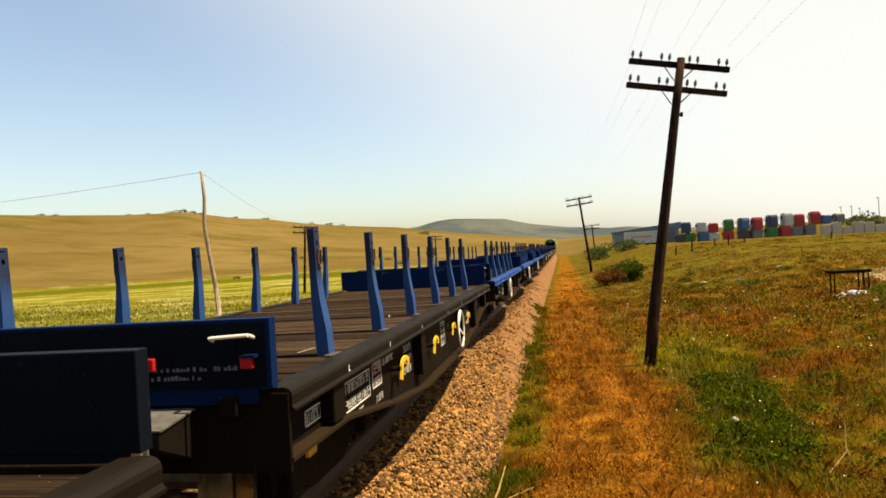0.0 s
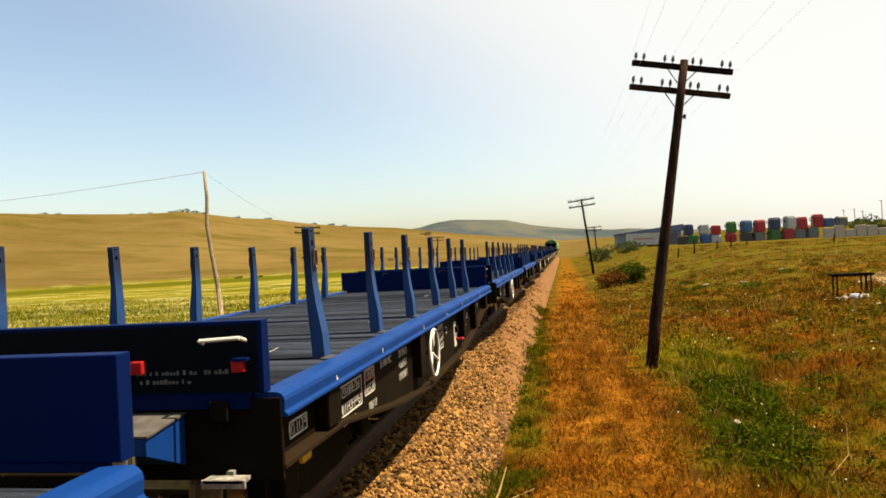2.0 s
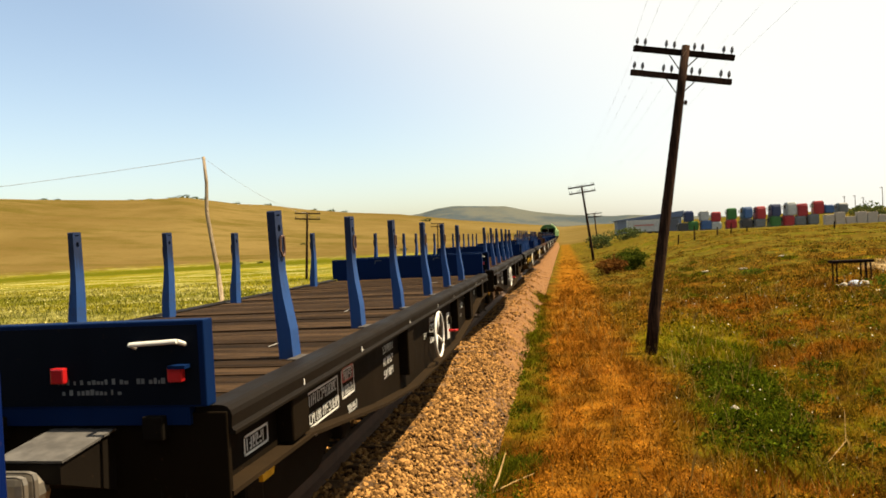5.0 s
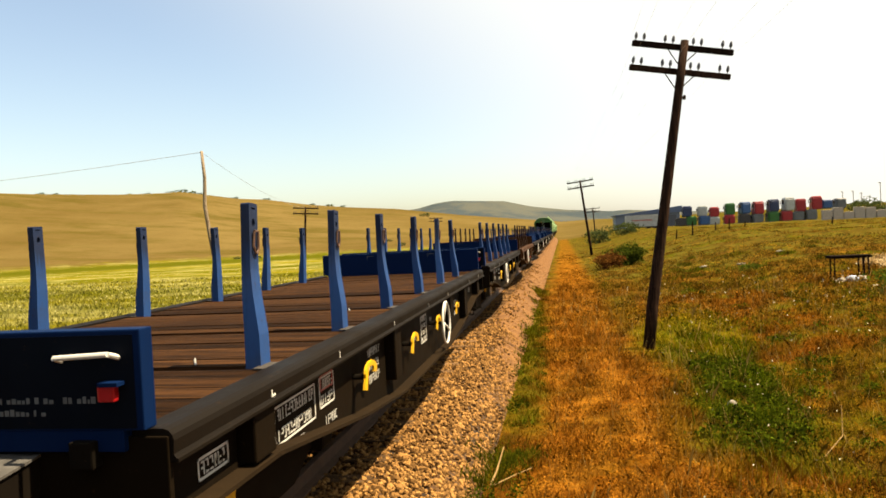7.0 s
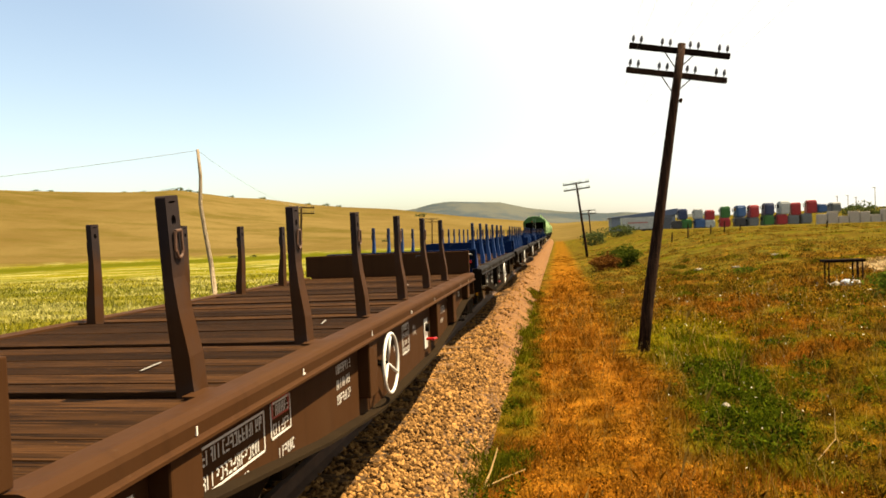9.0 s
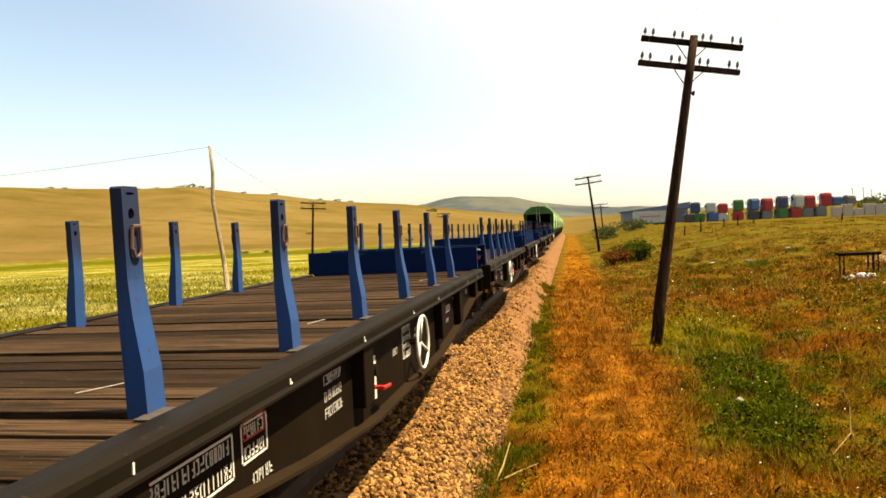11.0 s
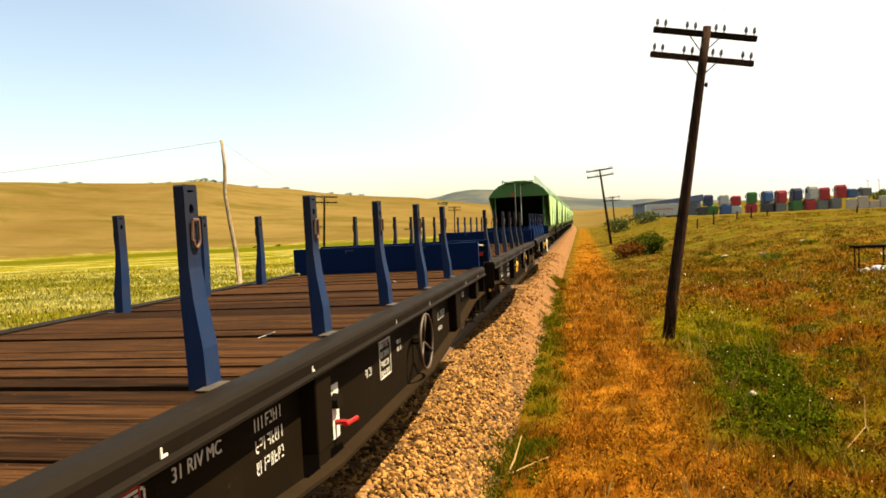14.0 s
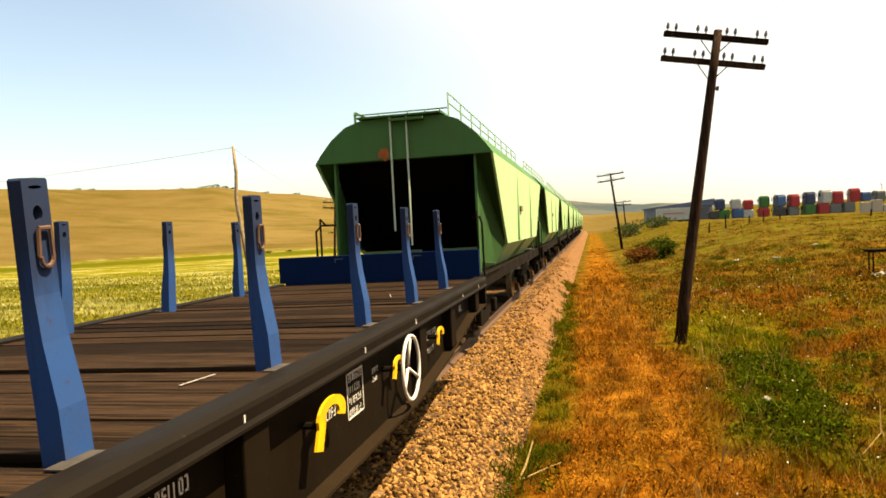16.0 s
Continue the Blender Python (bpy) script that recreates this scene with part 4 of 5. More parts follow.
def hopper_wagon():
    """A covered grain hopper; its origin is at rail level in the middle of its near buffer beam."""
    w = thing("hopper_wagon", "green covered grain hopper wagon with roof walkway and sloping ends", "rail wagon", "hopper wagons of the train")
    a, b = 0.60, HOP_LONG - 0.60            # eaves' ends
    e, top, flat, low = 3.20, 3.88, 0.86, 1.66
    half = 1.54
    # roof: rounded from the eaves to the flat crown
    arc = [(half, e), (half - 0.12, e + 0.17), (half - 0.30, e + 0.38), (flat + 0.12, top - 0.09), (flat - 0.15, top), (0.0, top + 0.02)]
    outline = arc + [(-x, z) for x, z in reversed(arc[:-1])]
    bm = bmesh.new()
    prism(bm, outline, "y", a, b)
    part("roof", bm, [GREEN_SHADED], w)
    # side walls: slanted at both ends, leaning in a little below
    for s in (-1, 1):
        bm = bmesh.new()
        pts = [(a, half, e), (b, half, e), (b - 1.85, half - 0.05, low), (a + 1.85, half - 0.05, low)]
        out = [bm.verts.new((s * x, y, z)) for y, x, z in pts]
        inn = [bm.verts.new((s * (x - 0.04), y, z)) for y, x, z in pts]
        bm.faces.new(out)
        bm.faces.new(list(reversed(inn)))
        for i in range(4):
            bm.faces.new((out[i], out[(i + 1) % 4], inn[(i + 1) % 4], inn[i]))
        bmesh.ops.recalc_face_normals(bm, faces=bm.faces)
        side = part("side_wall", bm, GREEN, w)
        for y in (4.4, 7.5):
            part("stiffener", boxes((s * (half - 0.03) - 0.012, s * (half - 0.03) + 0.03, y - 0.04, y + 0.04, low + 0.02, e - 0.02)), GREEN, side)
        # discharge chutes under the wall
        for y0, y1 in ((2.5, 5.6), (6.3, 9.4)):
            bm = bmesh.new()
            t = [bm.verts.new(c) for c in ((s * (half - 0.05), y0, low), (s * (half - 0.05), y1, low), (s * 0.75, y1 - 0.7, 0.75), (s * 0.75, y0 + 0.7, 0.75))]
            u = [bm.verts.new(c) for c in ((s * 0.2, y0, low), (s * 0.2, y1, low), (s * 0.35, y1 - 0.7, 0.75), (s * 0.35, y0 + 0.7, 0.75))]
            for i in range(4):
                j = (i + 1) % 4
                bm.faces.new((t[i], t[j], u[j], u[i]))
            bm.faces.new(t)
            bm.faces.new(list(reversed(u)))
            bmesh.ops.recalc_face_normals(bm, faces=bm.faces)
            part("chute", bm, GREEN, w)
        part("running_sill", boxes((min(s * 1.15, s * 1.35), max(s * 1.15, s * 1.35), 0.05, HOP_LONG - 0.05, 1.02, 1.24), bevel=0.01), FRAME_BLACK, w)
        for y, out_ in ((0.0, -1), (HOP_LONG, 1)):
            buffer(w, s * 0.875, y, out_, FRAME_BLACK)
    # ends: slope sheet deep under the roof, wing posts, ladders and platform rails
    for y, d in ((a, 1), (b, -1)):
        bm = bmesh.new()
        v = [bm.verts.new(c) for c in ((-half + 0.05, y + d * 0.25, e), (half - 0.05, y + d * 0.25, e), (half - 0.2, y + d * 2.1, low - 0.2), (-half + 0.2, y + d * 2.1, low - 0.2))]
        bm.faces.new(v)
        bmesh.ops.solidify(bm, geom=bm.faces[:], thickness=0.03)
        # black in place of green: the shade of the recess is in the colour
        part("end_sheet", bm, FRAME_BLACK, w, "end slope sheet, coloured dark for the shaded recess")
        for s in (-1, 1):
            bm = bmesh.new()
            x = s * 1.22
            prism(bm, [(y + d * 0.10, e), (y + d * 0.25, e), (y + d * 0.10, 1.22), (y + d * 0.0, 1.22)], "x", x - 0.02, x + 0.02)
            part("end_post", bm, GREEN_SHADED, w)
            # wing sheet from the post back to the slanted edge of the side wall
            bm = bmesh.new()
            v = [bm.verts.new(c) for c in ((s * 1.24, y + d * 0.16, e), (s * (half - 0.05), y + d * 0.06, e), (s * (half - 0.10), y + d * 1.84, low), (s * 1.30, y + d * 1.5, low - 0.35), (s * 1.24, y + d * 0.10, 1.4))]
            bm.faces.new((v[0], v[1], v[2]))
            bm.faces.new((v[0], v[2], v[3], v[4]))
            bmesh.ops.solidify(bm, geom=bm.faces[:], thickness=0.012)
            part("wing_sheet", bm, GREEN_SHADED, w)
            bm = bmesh.new()
            xx = -0.02 + s * 0.14
            path_rod(bm, [(xx, y - d * 0.04, top + 0.02), (xx, y - d * 0.05, e + 0.1), (xx, y - d * 0.05, 2.0 if s < 0 else 1.75)], 0.017, 6)
            part("ladder_rail", bm, LADDER, w, "pale grey-green ladder rail")
            bm = bmesh.new()
            for x0 in (s * 1.38, s * 1.30):
                path_rod(bm, [(x0, y - d * 0.52, 1.22), (x0, y - d * 0.52, 2.05 + (0.2 if x0 == s * 1.30 else 0)), (x0 - s * 0.05, y - d * 0.40, 2.15), (x0 - s * 0.12, y - d * 0.1, 2.15)], 0.017, 6)
            part("platform_rail", bm, FRAME_BLACK, w, "dark bent handrails")
        part("end_platform", boxes((-1.35, 1.35, min(y - d * 0.60, y + d * 1.6), max(y - d * 0.60, y + d * 1.6), 1.16, 1.22), bevel=0.008), FRAME_BLACK, w)
        part("roof_step", boxes((-0.72, 0.72, min(y - d * 0.10, y + d * 0.12), max(y - d * 0.10, y + d * 0.12), top + 0.02, top + 0.05), (-0.14, 0.42, min(y - d * 0.14, y), max(y - d * 0.14, y), top - 0.06, top - 0.02)), GREEN_SHADED, w)
        bm = bmesh.new()
        path_rod(bm, [(-0.80, y + d * 0.1, top - 0.05), (-0.80, y + d * 0.1, top + 0.17), (-0.80, y + d * 1.6, top + 0.17)], 0.013, 5)
        for x in (-0.6, -0.35, 0.15, 0.45, 0.7):
            rod(bm, (x, y - d * 0.08, top + 0.0), (x, y + d * 0.0, top + 0.10), 0.012, n=5)
        rod(bm, (-0.8, y, top + 0.10), (0.82, y, top + 0.10), 0.012, n=5)
        part("roof_grab", bm, GREEN_SHADED, w)
    # roof walkway with its rails
    part("walkway", boxes((-0.70, 0.70, a + 0.1, b - 0.1, top + 0.05, top + 0.08)), GREEN_SHADED, w)
    part("hatch_cover", boxes((-0.32, 0.32, a + 0.6, b - 0.6, top + 0.03, top + 0.16), bevel=0.03), GREEN_SHADED, w)
    for s in (-1, 1):
        bm = bmesh.new()
        x = s * 0.82
        ys = np.linspace(a + 0.1, b - 0.1, 10)
        for y in ys:
            rod(bm, (x, y, top - 0.03), (x, y, top + (0.36 if s > 0 else 0.16)), 0.014, n=5)
        for z in ((0.36, 0.2) if s > 0 else (0.16,)):
            rod(bm, (x, a + 0.1, top + z), (x, b - 0.1, top + z), 0.012, n=5)
        part("roof_rail", bm, GREEN, w)
    part("centre_sill", boxes((-0.3, 0.3, 0.05, HOP_LONG - 0.05, 0.80, 1.20)), FRAME_BLACK, w)
    for y in (2.0, HOP_LONG - 2.0):
        bogie(w, y)
    for y in (0.0, HOP_LONG):
        part("buffer_beam", boxes((-1.4, 1.4, y - 0.05, y + 0.05, 0.86, 1.22), bevel=0.01), FRAME_BLACK, w)
    # rust mark on the end and dark placard on the side
    part("rust_patch", boxes((-0.40, -0.22, a - 0.006, a + 0.002, e + 0.03, e + 0.14), (-0.36, -0.24, a - 0.007, a + 0.002, e + 0.10, e + 0.19), (-0.31, -0.26, a - 0.005, a + 0.002, e - 0.02, e + 0.06), bevel=0.002), plain("rust_spot", (0.25, 0.06, 0.012), 0.9), w, "orange rust patch")
    part("placard", boxes((half - 0.03, half + 0.012, 4.75, 5.15, 2.30, 2.42)), plain("brown_placard", (0.10, 0.05, 0.02)), w, "small brown placard")
    return w


first_hopper = 17 * PITCH - 0.09
hoppers = [hopper_wagon()]
for i in range(1, 9):
    hoppers.append(copy_thing(hoppers[0], Matrix()))
for i, h in enumerate(hoppers):
    wagons.append((h, first_hopper + i * HOP_PITCH))
# ---- telegraph poles ----
def telegraph_pole(label, base, top, arm_half, pins, group=""):
    """A leaning pole with two cross-arms; its origin is at its foot."""
    base, top = Vector(base), Vector(top)
    t = thing("telegraph_pole", label, "telegraph pole", group)
    t.location = base
    way = top - base
    n = 7
    bm = bmesh.new()
    tube(bm, [way * (i / n) - (Vector((0, 0, 0.3)) if i == 0 else Vector()) for i in range(n + 1)], [0.125 - 0.045 * i / n for i in range(n + 1)])
    part("shaft", bm, POLE, t, smooth=True)
    u = way.normalized()
    side = Vector((1, 0.12, 0))
    side = (side - u * side.dot(u)).normalized()
    fore = side.cross(u)
    for k, down in enumerate((0.12, 0.62)):
        c = way - u * down - fore * 0.11
        bm = bmesh.new()
        box(bm, -arm_half, arm_half, -0.05, 0.05, -0.055, 0.055, 0.008)
        m = Matrix((side, fore, u)).transposed().to_4x4()
        bm.transform(Matrix.Translation(c) @ m)
        arm = part("cross_arm", bm, POLE, t)
        for p in pins:
            bm = bmesh.new()
            a = c + side * (p * arm_half) + u * 0.05
            rod(bm, a, a + u * 0.07, 0.012, n=6)
            tube(bm, [a + u * 0.06, a + u * 0.09, a + u * 0.13, a + u * 0.16, a + u * 0.18], [0.029, 0.035, 0.030, 0.022, 0.010], 8)
            part("insulator", bm, INSULATOR, arm, "dark insulator on a pin")
        bm = bmesh.new()
        for s in (-1, 1):
            rod(bm, c + side * (s * 0.30) - u * 0.05, c - u * 0.33 + side * (s * 0.06), 0.011, n=6)
        part("brace", bm, POLE, arm)
    bm = bmesh.new()
    c = way - u * 1.16 + side * 0.10
    rod(bm, c - side * 0.06, c + side * 0.03, 0.02, n=6)
    rod(bm, c + side * 0.03 - u * 0.035, c + side * 0.03 + u * 0.05, 0.03, n=8)
    part("side_pin", bm, POLE, t)
    return t


PINS = (-0.94, -0.78, -0.36, -0.2, 0.2, 0.36, 0.78, 0.94)
P1, P1T = (1.63, 15.0, -0.62), (2.66, 15.1, 5.69)
telegraph_pole("dark leaning wooden telegraph pole with two cross-arms in dry grass", P1, P1T, 1.03, PINS, "telegraph poles beside the line")
P2, P2T = (2.48, 62.0, -0.45), (1.74, 62.0, 6.1)
telegraph_pole("dark wooden telegraph pole leaning towards the track", P2, P2T, 1.15, PINS, "telegraph poles beside the line")
P3, P3T = (5.2, 112.0, -0.3), (4.9, 112.0, 5.0)
telegraph_pole("far telegraph pole with two cross-arms", P3, P3T, 1.15, PINS, "telegraph poles beside the line")
telegraph_pole("wooden telegraph pole with cross-arms in the green field", (-22.9, 60.0, -1.0), (-22.5, 60.0, 5.1), 1.15, PINS, "telegraph poles in the field")
telegraph_pole("far wooden telegraph pole with cross-arms in the field", (-21.6, 120.0, -1.0), (-21.4, 120.0, 5.0), 1.15, PINS, "telegraph poles in the field")


def bare_pole():
    t = thing("wooden_pole", "pale bare crooked wooden pole carrying a cable across the field", "pole")
    t.location = (-17.2, 33.0, -0.95)
    bm = bmesh.new()
    pts = [(0, 0, -0.3), (0.05, 0, 0.5), (-0.08, 0, 2.0), (-0.32, 0, 3.6), (-0.5, 0, 5.0), (-0.42, 0, 6.4), (-0.51, 0, 7.75)]
    tube(bm, pts, [0.13, 0.125, 0.12, 0.105, 0.095, 0.085, 0.07])
    part("shaft", bm, POLE_PALE, t, smooth=True)
    return t


bare_pole()


def cable(label, a, b, sag, r):
    bm = bmesh.new()
    a, b = Vector(a), Vector(b)
    n = 16
    pts = [a.lerp(b, i / n) - Vector((0, 0, 4 * sag * (i / n) * (1 - i / n))) for i in range(n + 1)]
    tube(bm, pts, [r] * (n + 1), 5)
    return tagged(link("cable", bm, WIRE), label, "cable", "overhead cables")


cable("thin overhead cable slung between field poles", (-17.71, 33.0, 6.75), (-60, 30, 5.4), 0.6, 0.012)
cable("thin overhead cable slung between field poles", (-17.71, 33.0, 6.75), (-22.5, 60.0, 5.0), 0.5, 0.008)


def wire_run(label, ends, sag):
    """The line wires between two leaning poles, one object for each wire."""
    (a, b), (c, d) = ends
    for p in PINS[::3]:
        for down in (0.12, 0.62):
            p0 = Vector(b) + Vector((p * 1.03, -0.1, 0.22 - down))
            p1 = Vector(d) + Vector((p * 1.15, -0.1, 0.22 - down))
            cable(label, p0, p1, sag, 0.0012)


wire_run("thin telegraph wire strung from pole to pole", ((P1, P1T), (P2, P2T)), 0.5)
wire_run("thin telegraph wire strung from pole to pole", (((1.3, -30, 0), (1.6, -30, 5.6)), (P1, P1T)), 0.5)


# ---- yard on the rise ----
def on_ground(x, y):
    return float(ground_z(x, y))


GLASS = plain("dark_glass", (0.015, 0.018, 0.022), 0.12, vary=0.1, spec=0.6)
TYRE = plain("tyre_rubber", (0.015, 0.015, 0.015), 0.9)
CAB_PAINT = {n: plain("cab_" + n, c, 0.4, vary=0.15, scale=2.0) for n, c in dict(
    navy=(0.006, 0.018, 0.065), white=(0.26, 0.28, 0.28), red=(0.22, 0.004, 0.008), green=(0.009, 0.085, 0.010), blue=(0.010, 0.055, 0.16), grey=(0.075, 0.085, 0.090), dark=(0.02, 0.02, 0.023)).items()}


def truck_cab(colour, x, y, z, width, height, turn, upper):
    """A scrapped lorry cab without its chassis."""
    names = dict(navy="navy blue", white="white", red="red", green="green", blue="blue", grey="grey", dark="black")
    t = thing("truck_cab", f"scrapped {names[colour]} lorry cab " + ("stacked on another cab" if upper else "standing on the ground of the yard"), "truck cab", "scrapped lorry cabs")
    t.matrix_basis = pose(x, y, z, 0, 0, turn)
    w, d, h = width / 2, 0.95, height
    bm = bmesh.new()
    prism(bm, [(-d, 0.0), (-d, h * 0.42), (-d + 0.18, h * 0.86), (-d + 0.36, h), (d - 0.1, h), (d, h * 0.9), (d, 0.0)], "x", -w, w)
    bmesh.ops.bevel(bm, geom=[e for e in bm.edges], offset=0.16, segments=2, affect="EDGES")
    body = part("body", bm, CAB_PAINT[colour], t)
    bm = bmesh.new()
    prism(bm, [(-d - 0.012, h * 0.44), (-d + 0.165, h * 0.84), (-d + 0.185, h * 0.84), (-d + 0.01, h * 0.44)], "x", -w * 0.86, w * 0.86)
    part("windscreen", bm, GLASS, body, "dark windscreen")
    part("grille", boxes((-w * 0.7, w * 0.7, -d - 0.03, -d + 0.02, h * 0.10, h * 0.34), bevel=0.015), CAB_PAINT["dark"], body)
    for s in (-1, 1):
        part("side_window", boxes((min(s * (w - 0.03), s * (w + 0.012)), max(s * (w - 0.03), s * (w + 0.012)), -d * 0.55, d * 0.4, h * 0.5, h * 0.82)), GLASS, body)
        bm = bmesh.new()
        rod(bm, (s * w, -d + 0.1, h * 0.72), (s * (w + 0.06), -d - 0.05, h * 0.72), 0.02, n=5)
        box(bm, s * (w + 0.05) - 0.05, s * (w + 0.05) + 0.05, -d - 0.12, -d - 0.02, h * 0.5, h * 0.78, 0.02)
        part("mirror", bm, CAB_PAINT["dark"], body)
    part("bumper", boxes((-w, w, -d - 0.08, -d + 0.05, -0.02, h * 0.1), bevel=0.02), CAB_PAINT["grey"], body)
    return t


YARD = 120.0
LOWER = [(0.160, "dark", 1.5), (0.1745, "green", 1.7), (0.1925, "blue", 1.8), (0.2065, "white", 1.5), (0.2275, "red", 1.7), (0.2480, "dark", 1.8), (0.2650, "grey", 1.6), (0.2860, "green", 1.9), (0.3040, "red", 1.9), (0.3200, "grey", 1.7), (0.3370, "grey", 1.9)]
UPPER = [(0.1690, "navy", 2.2), (0.1905, "white", 2.0), (0.2070, "red", 2.0), (0.2285, "green", 2.3), (0.2490, "blue", 2.3), (0.2670, "red", 2.5), (0.2875, "navy", 2.4), (0.3080, "white", 2.6), (0.3240, "red", 2.5), (0.3450, "red", 2.6), (0.3580, "blue", 1.8), (0.376, "grey", 1.9)]
rnd = random.Random(4)
SHRINK = 0.93
for d, colour, h in LOWER:
    x = (0.169 + (d - 0.169) * SHRINK) * YARD
    truck_cab(colour, x, YARD, on_ground(x, YARD) + 0.03, 1.66, h * 0.86, 180 + rnd.uniform(-8, 8), False)
for d, colour, h in UPPER:
    x = (0.169 + (d - 0.169) * SHRINK) * YARD
    low = min(LOWER, key=lambda r: abs(r[0] - d))
    truck_cab(colour, x, YARD, on_ground(x, YARD) + low[2] * 0.86 + 0.02, 1.46, h * 0.80, 180 + rnd.uniform(-8, 8), True)
bm = bmesh.new()
box(bm, 19.0, 46.0, YARD - 0.9, YARD + 1.1, -0.2, 0.03)
bm.transform(Matrix.Translation((0, 0, on_ground(30, YARD))))
tagged(link("yard_slab", bm, plain("concrete", (0.24, 0.22, 0.19), 0.9)), "low pale concrete slab under the stacked lorry cabs", "slab", kind="structure")


def shed():
    t = thing("shed", "long low blue-grey metal shed with a shallow sloping roof", "shed")
    t.location = (11.0, 148.0, on_ground(14, 148))
    part("wall", boxes((0, 12.6, 0, 8.0, -0.3, 2.7)), plain("shed_wall", (0.10, 0.13, 0.19), 0.6), t)
    bm = bmesh.new()
    prism(bm, [(-0.5, 2.7), (13.1, 4.05), (13.1, 2.75), (-0.5, 2.55)], "y", -0.4, 8.4)
    part("roof", bm, plain("shed_roof", (0.055, 0.085, 0.16), 0.5), t)
    for x in (2.2, 6.0, 9.8):
        part("door", boxes((x, x + 2.2, -0.04, 0.02, -0.1, 2.3)), plain("shed_door", (0.05, 0.06, 0.08), 0.6), t)


shed()


def trailer():
    t = thing("box_trailer", "white box trailer parked in the yard before the shed", "trailer")
    t.location = (9.9, 112.0, on_ground(12, 112))
    part("box", boxes((0, 5.3, 0, 2.4, 0.35, 2.15), bevel=0.03), CAB_PAINT["white"], t)
    part("stripe", boxes((0.9, 3.9, -0.006, 0.01, 1.25, 1.45)), plain("faded_red", (0.28, 0.10, 0.09)), t, "faded reddish lettering band")
    part("chassis", boxes((0.2, 5.1, 0.3, 2.1, 0.2, 0.36)), CAB_PAINT["dark"], t)
    for x in (1.0, 3.4, 4.4):
        for y in (0.15, 2.05):
            bm = bmesh.new()
            rod(bm, (x, y, 0.28), (x, y + 0.2, 0.28), 0.3, n=16)
            part("wheel", bm, TYRE, t)


trailer()


def fence_post(x, y, h):
    t = thing("fence_post", "short dark weathered fence post in the grass", "fence post", "posts in the field")
    t.location = (x, y, on_ground(x, y))
    bm = bmesh.new()
    tube(bm, [(0, 0, -0.2), (0.02, 0, h * 0.5), (0.05, 0, h)], [0.06, 0.055, 0.045], 7)
    part("post", bm, POLE, t)


for d, y, h in ((0.1752, 58.0, 1.15), (0.2229, 60.0, 0.9), (0.205, 60.0, 0.7), (0.154, 57.0, 0.8), (0.243, 62.0, 0.5), (0.352, 60.0, 0.55)):
    fence_post(d * y, y, h)


def bench():
    t = thing("table_frame", "rough dark plank bench on thin legs beside the yard track", "bench")
    x, y = 9.25, 25.0
    t.location = (x, y, on_ground(x, y))
    h = 1.97 - 0.0535 * 25 - on_ground(x, y)
    part("top", boxes((-0.62, 0.62, -0.25, 0.25, h - 0.09, h), bevel=0.012), POLE, t)
    for lx in (-0.5, 0.38, 0.55):
        for ly in (-0.18, 0.18):
            bm = bmesh.new()
            rod(bm, (lx, ly, -0.1), (lx * 0.97, ly, h - 0.08), 0.025, n=6)
            part("leg", bm, POLE, t)


bench()


def lump(name, label, category, x, y, size, material, seed, group=""):
    """A rough stone or sack: a ball pushed about."""
    bm = bmesh.new()
    bmesh.ops.create_icosphere(bm, subdivisions=2, radius=1.0)
    for v in bm.verts:
        n = noise.noise(v.co * 1.3 + Vector((seed * 7.1, 0, 0)))
        v.co *= 1 + 0.35 * n
        v.co = Vector((v.co.x * size[0], v.co.y * size[1], max(v.co.z, -0.6) * size[2]))
    ob = tagged(link(name, bm, material, smooth=True), label, category, group)
    ob.location = (x, y, on_ground(x, y) + size[2] * 0.45)
    return ob


PALE = plain("pale_stone", (0.17, 0.15, 0.12), 0.9)
for i, (dx, s) in enumerate(((-0.52, 0.10), (-0.30, 0.15), (0.02, 0.24), (0.30, 0.2))):
    lump("sack", "crumpled pale plastic sack lying under the bench", "sack", 9.15 + dx, 24.5, (s * 0.85, s * 0.85, s * 0.6), PALE if i != 2 else plain("bluish_sack", (0.20, 0.23, 0.28)), i, "sacks under the bench")
lump("stone", "white stone lying in the green weeds", "stone", 2.26, 10.35, (0.07, 0.05, 0.075), PALE, 9)
for i, (x, y) in enumerate(((6.4, 34.0), (7.9, 33.5), (10.6, 37.0))):
    lump("stone", "flat pale stone lying in the dry grass", "stone", x, y, (0.2, 0.14, 0.06), PALE, 20 + i, "pale stones in the grass")


def stick(points, r, label):
    bm = bmesh.new()
    tube(bm, points, [r, r * 0.9, r * 0.5], 6)
    return tagged(link("dry_stick", bm, plain("dry_stem", (0.17, 0.105, 0.035), 0.9)), label, "stick", "dry stems beside the ballast")


stick([(-0.85, 6.95, -0.62), (-0.78, 7.2, -0.5), (-0.72, 7.45, -0.33)], 0.012, "pale dry stem leaning up beside the ballast")
stick([(-0.80, 7.0, -0.58), (-0.62, 7.15, -0.54), (-0.42, 7.3, -0.50)], 0.008, "thin pale stem lying beside the ballast")
stick([(2.75, 8.3, -0.7), (3.05, 8.6, -0.55), (3.12, 8.8, -0.25)], 0.006, "bent pale stalk among the weeds")


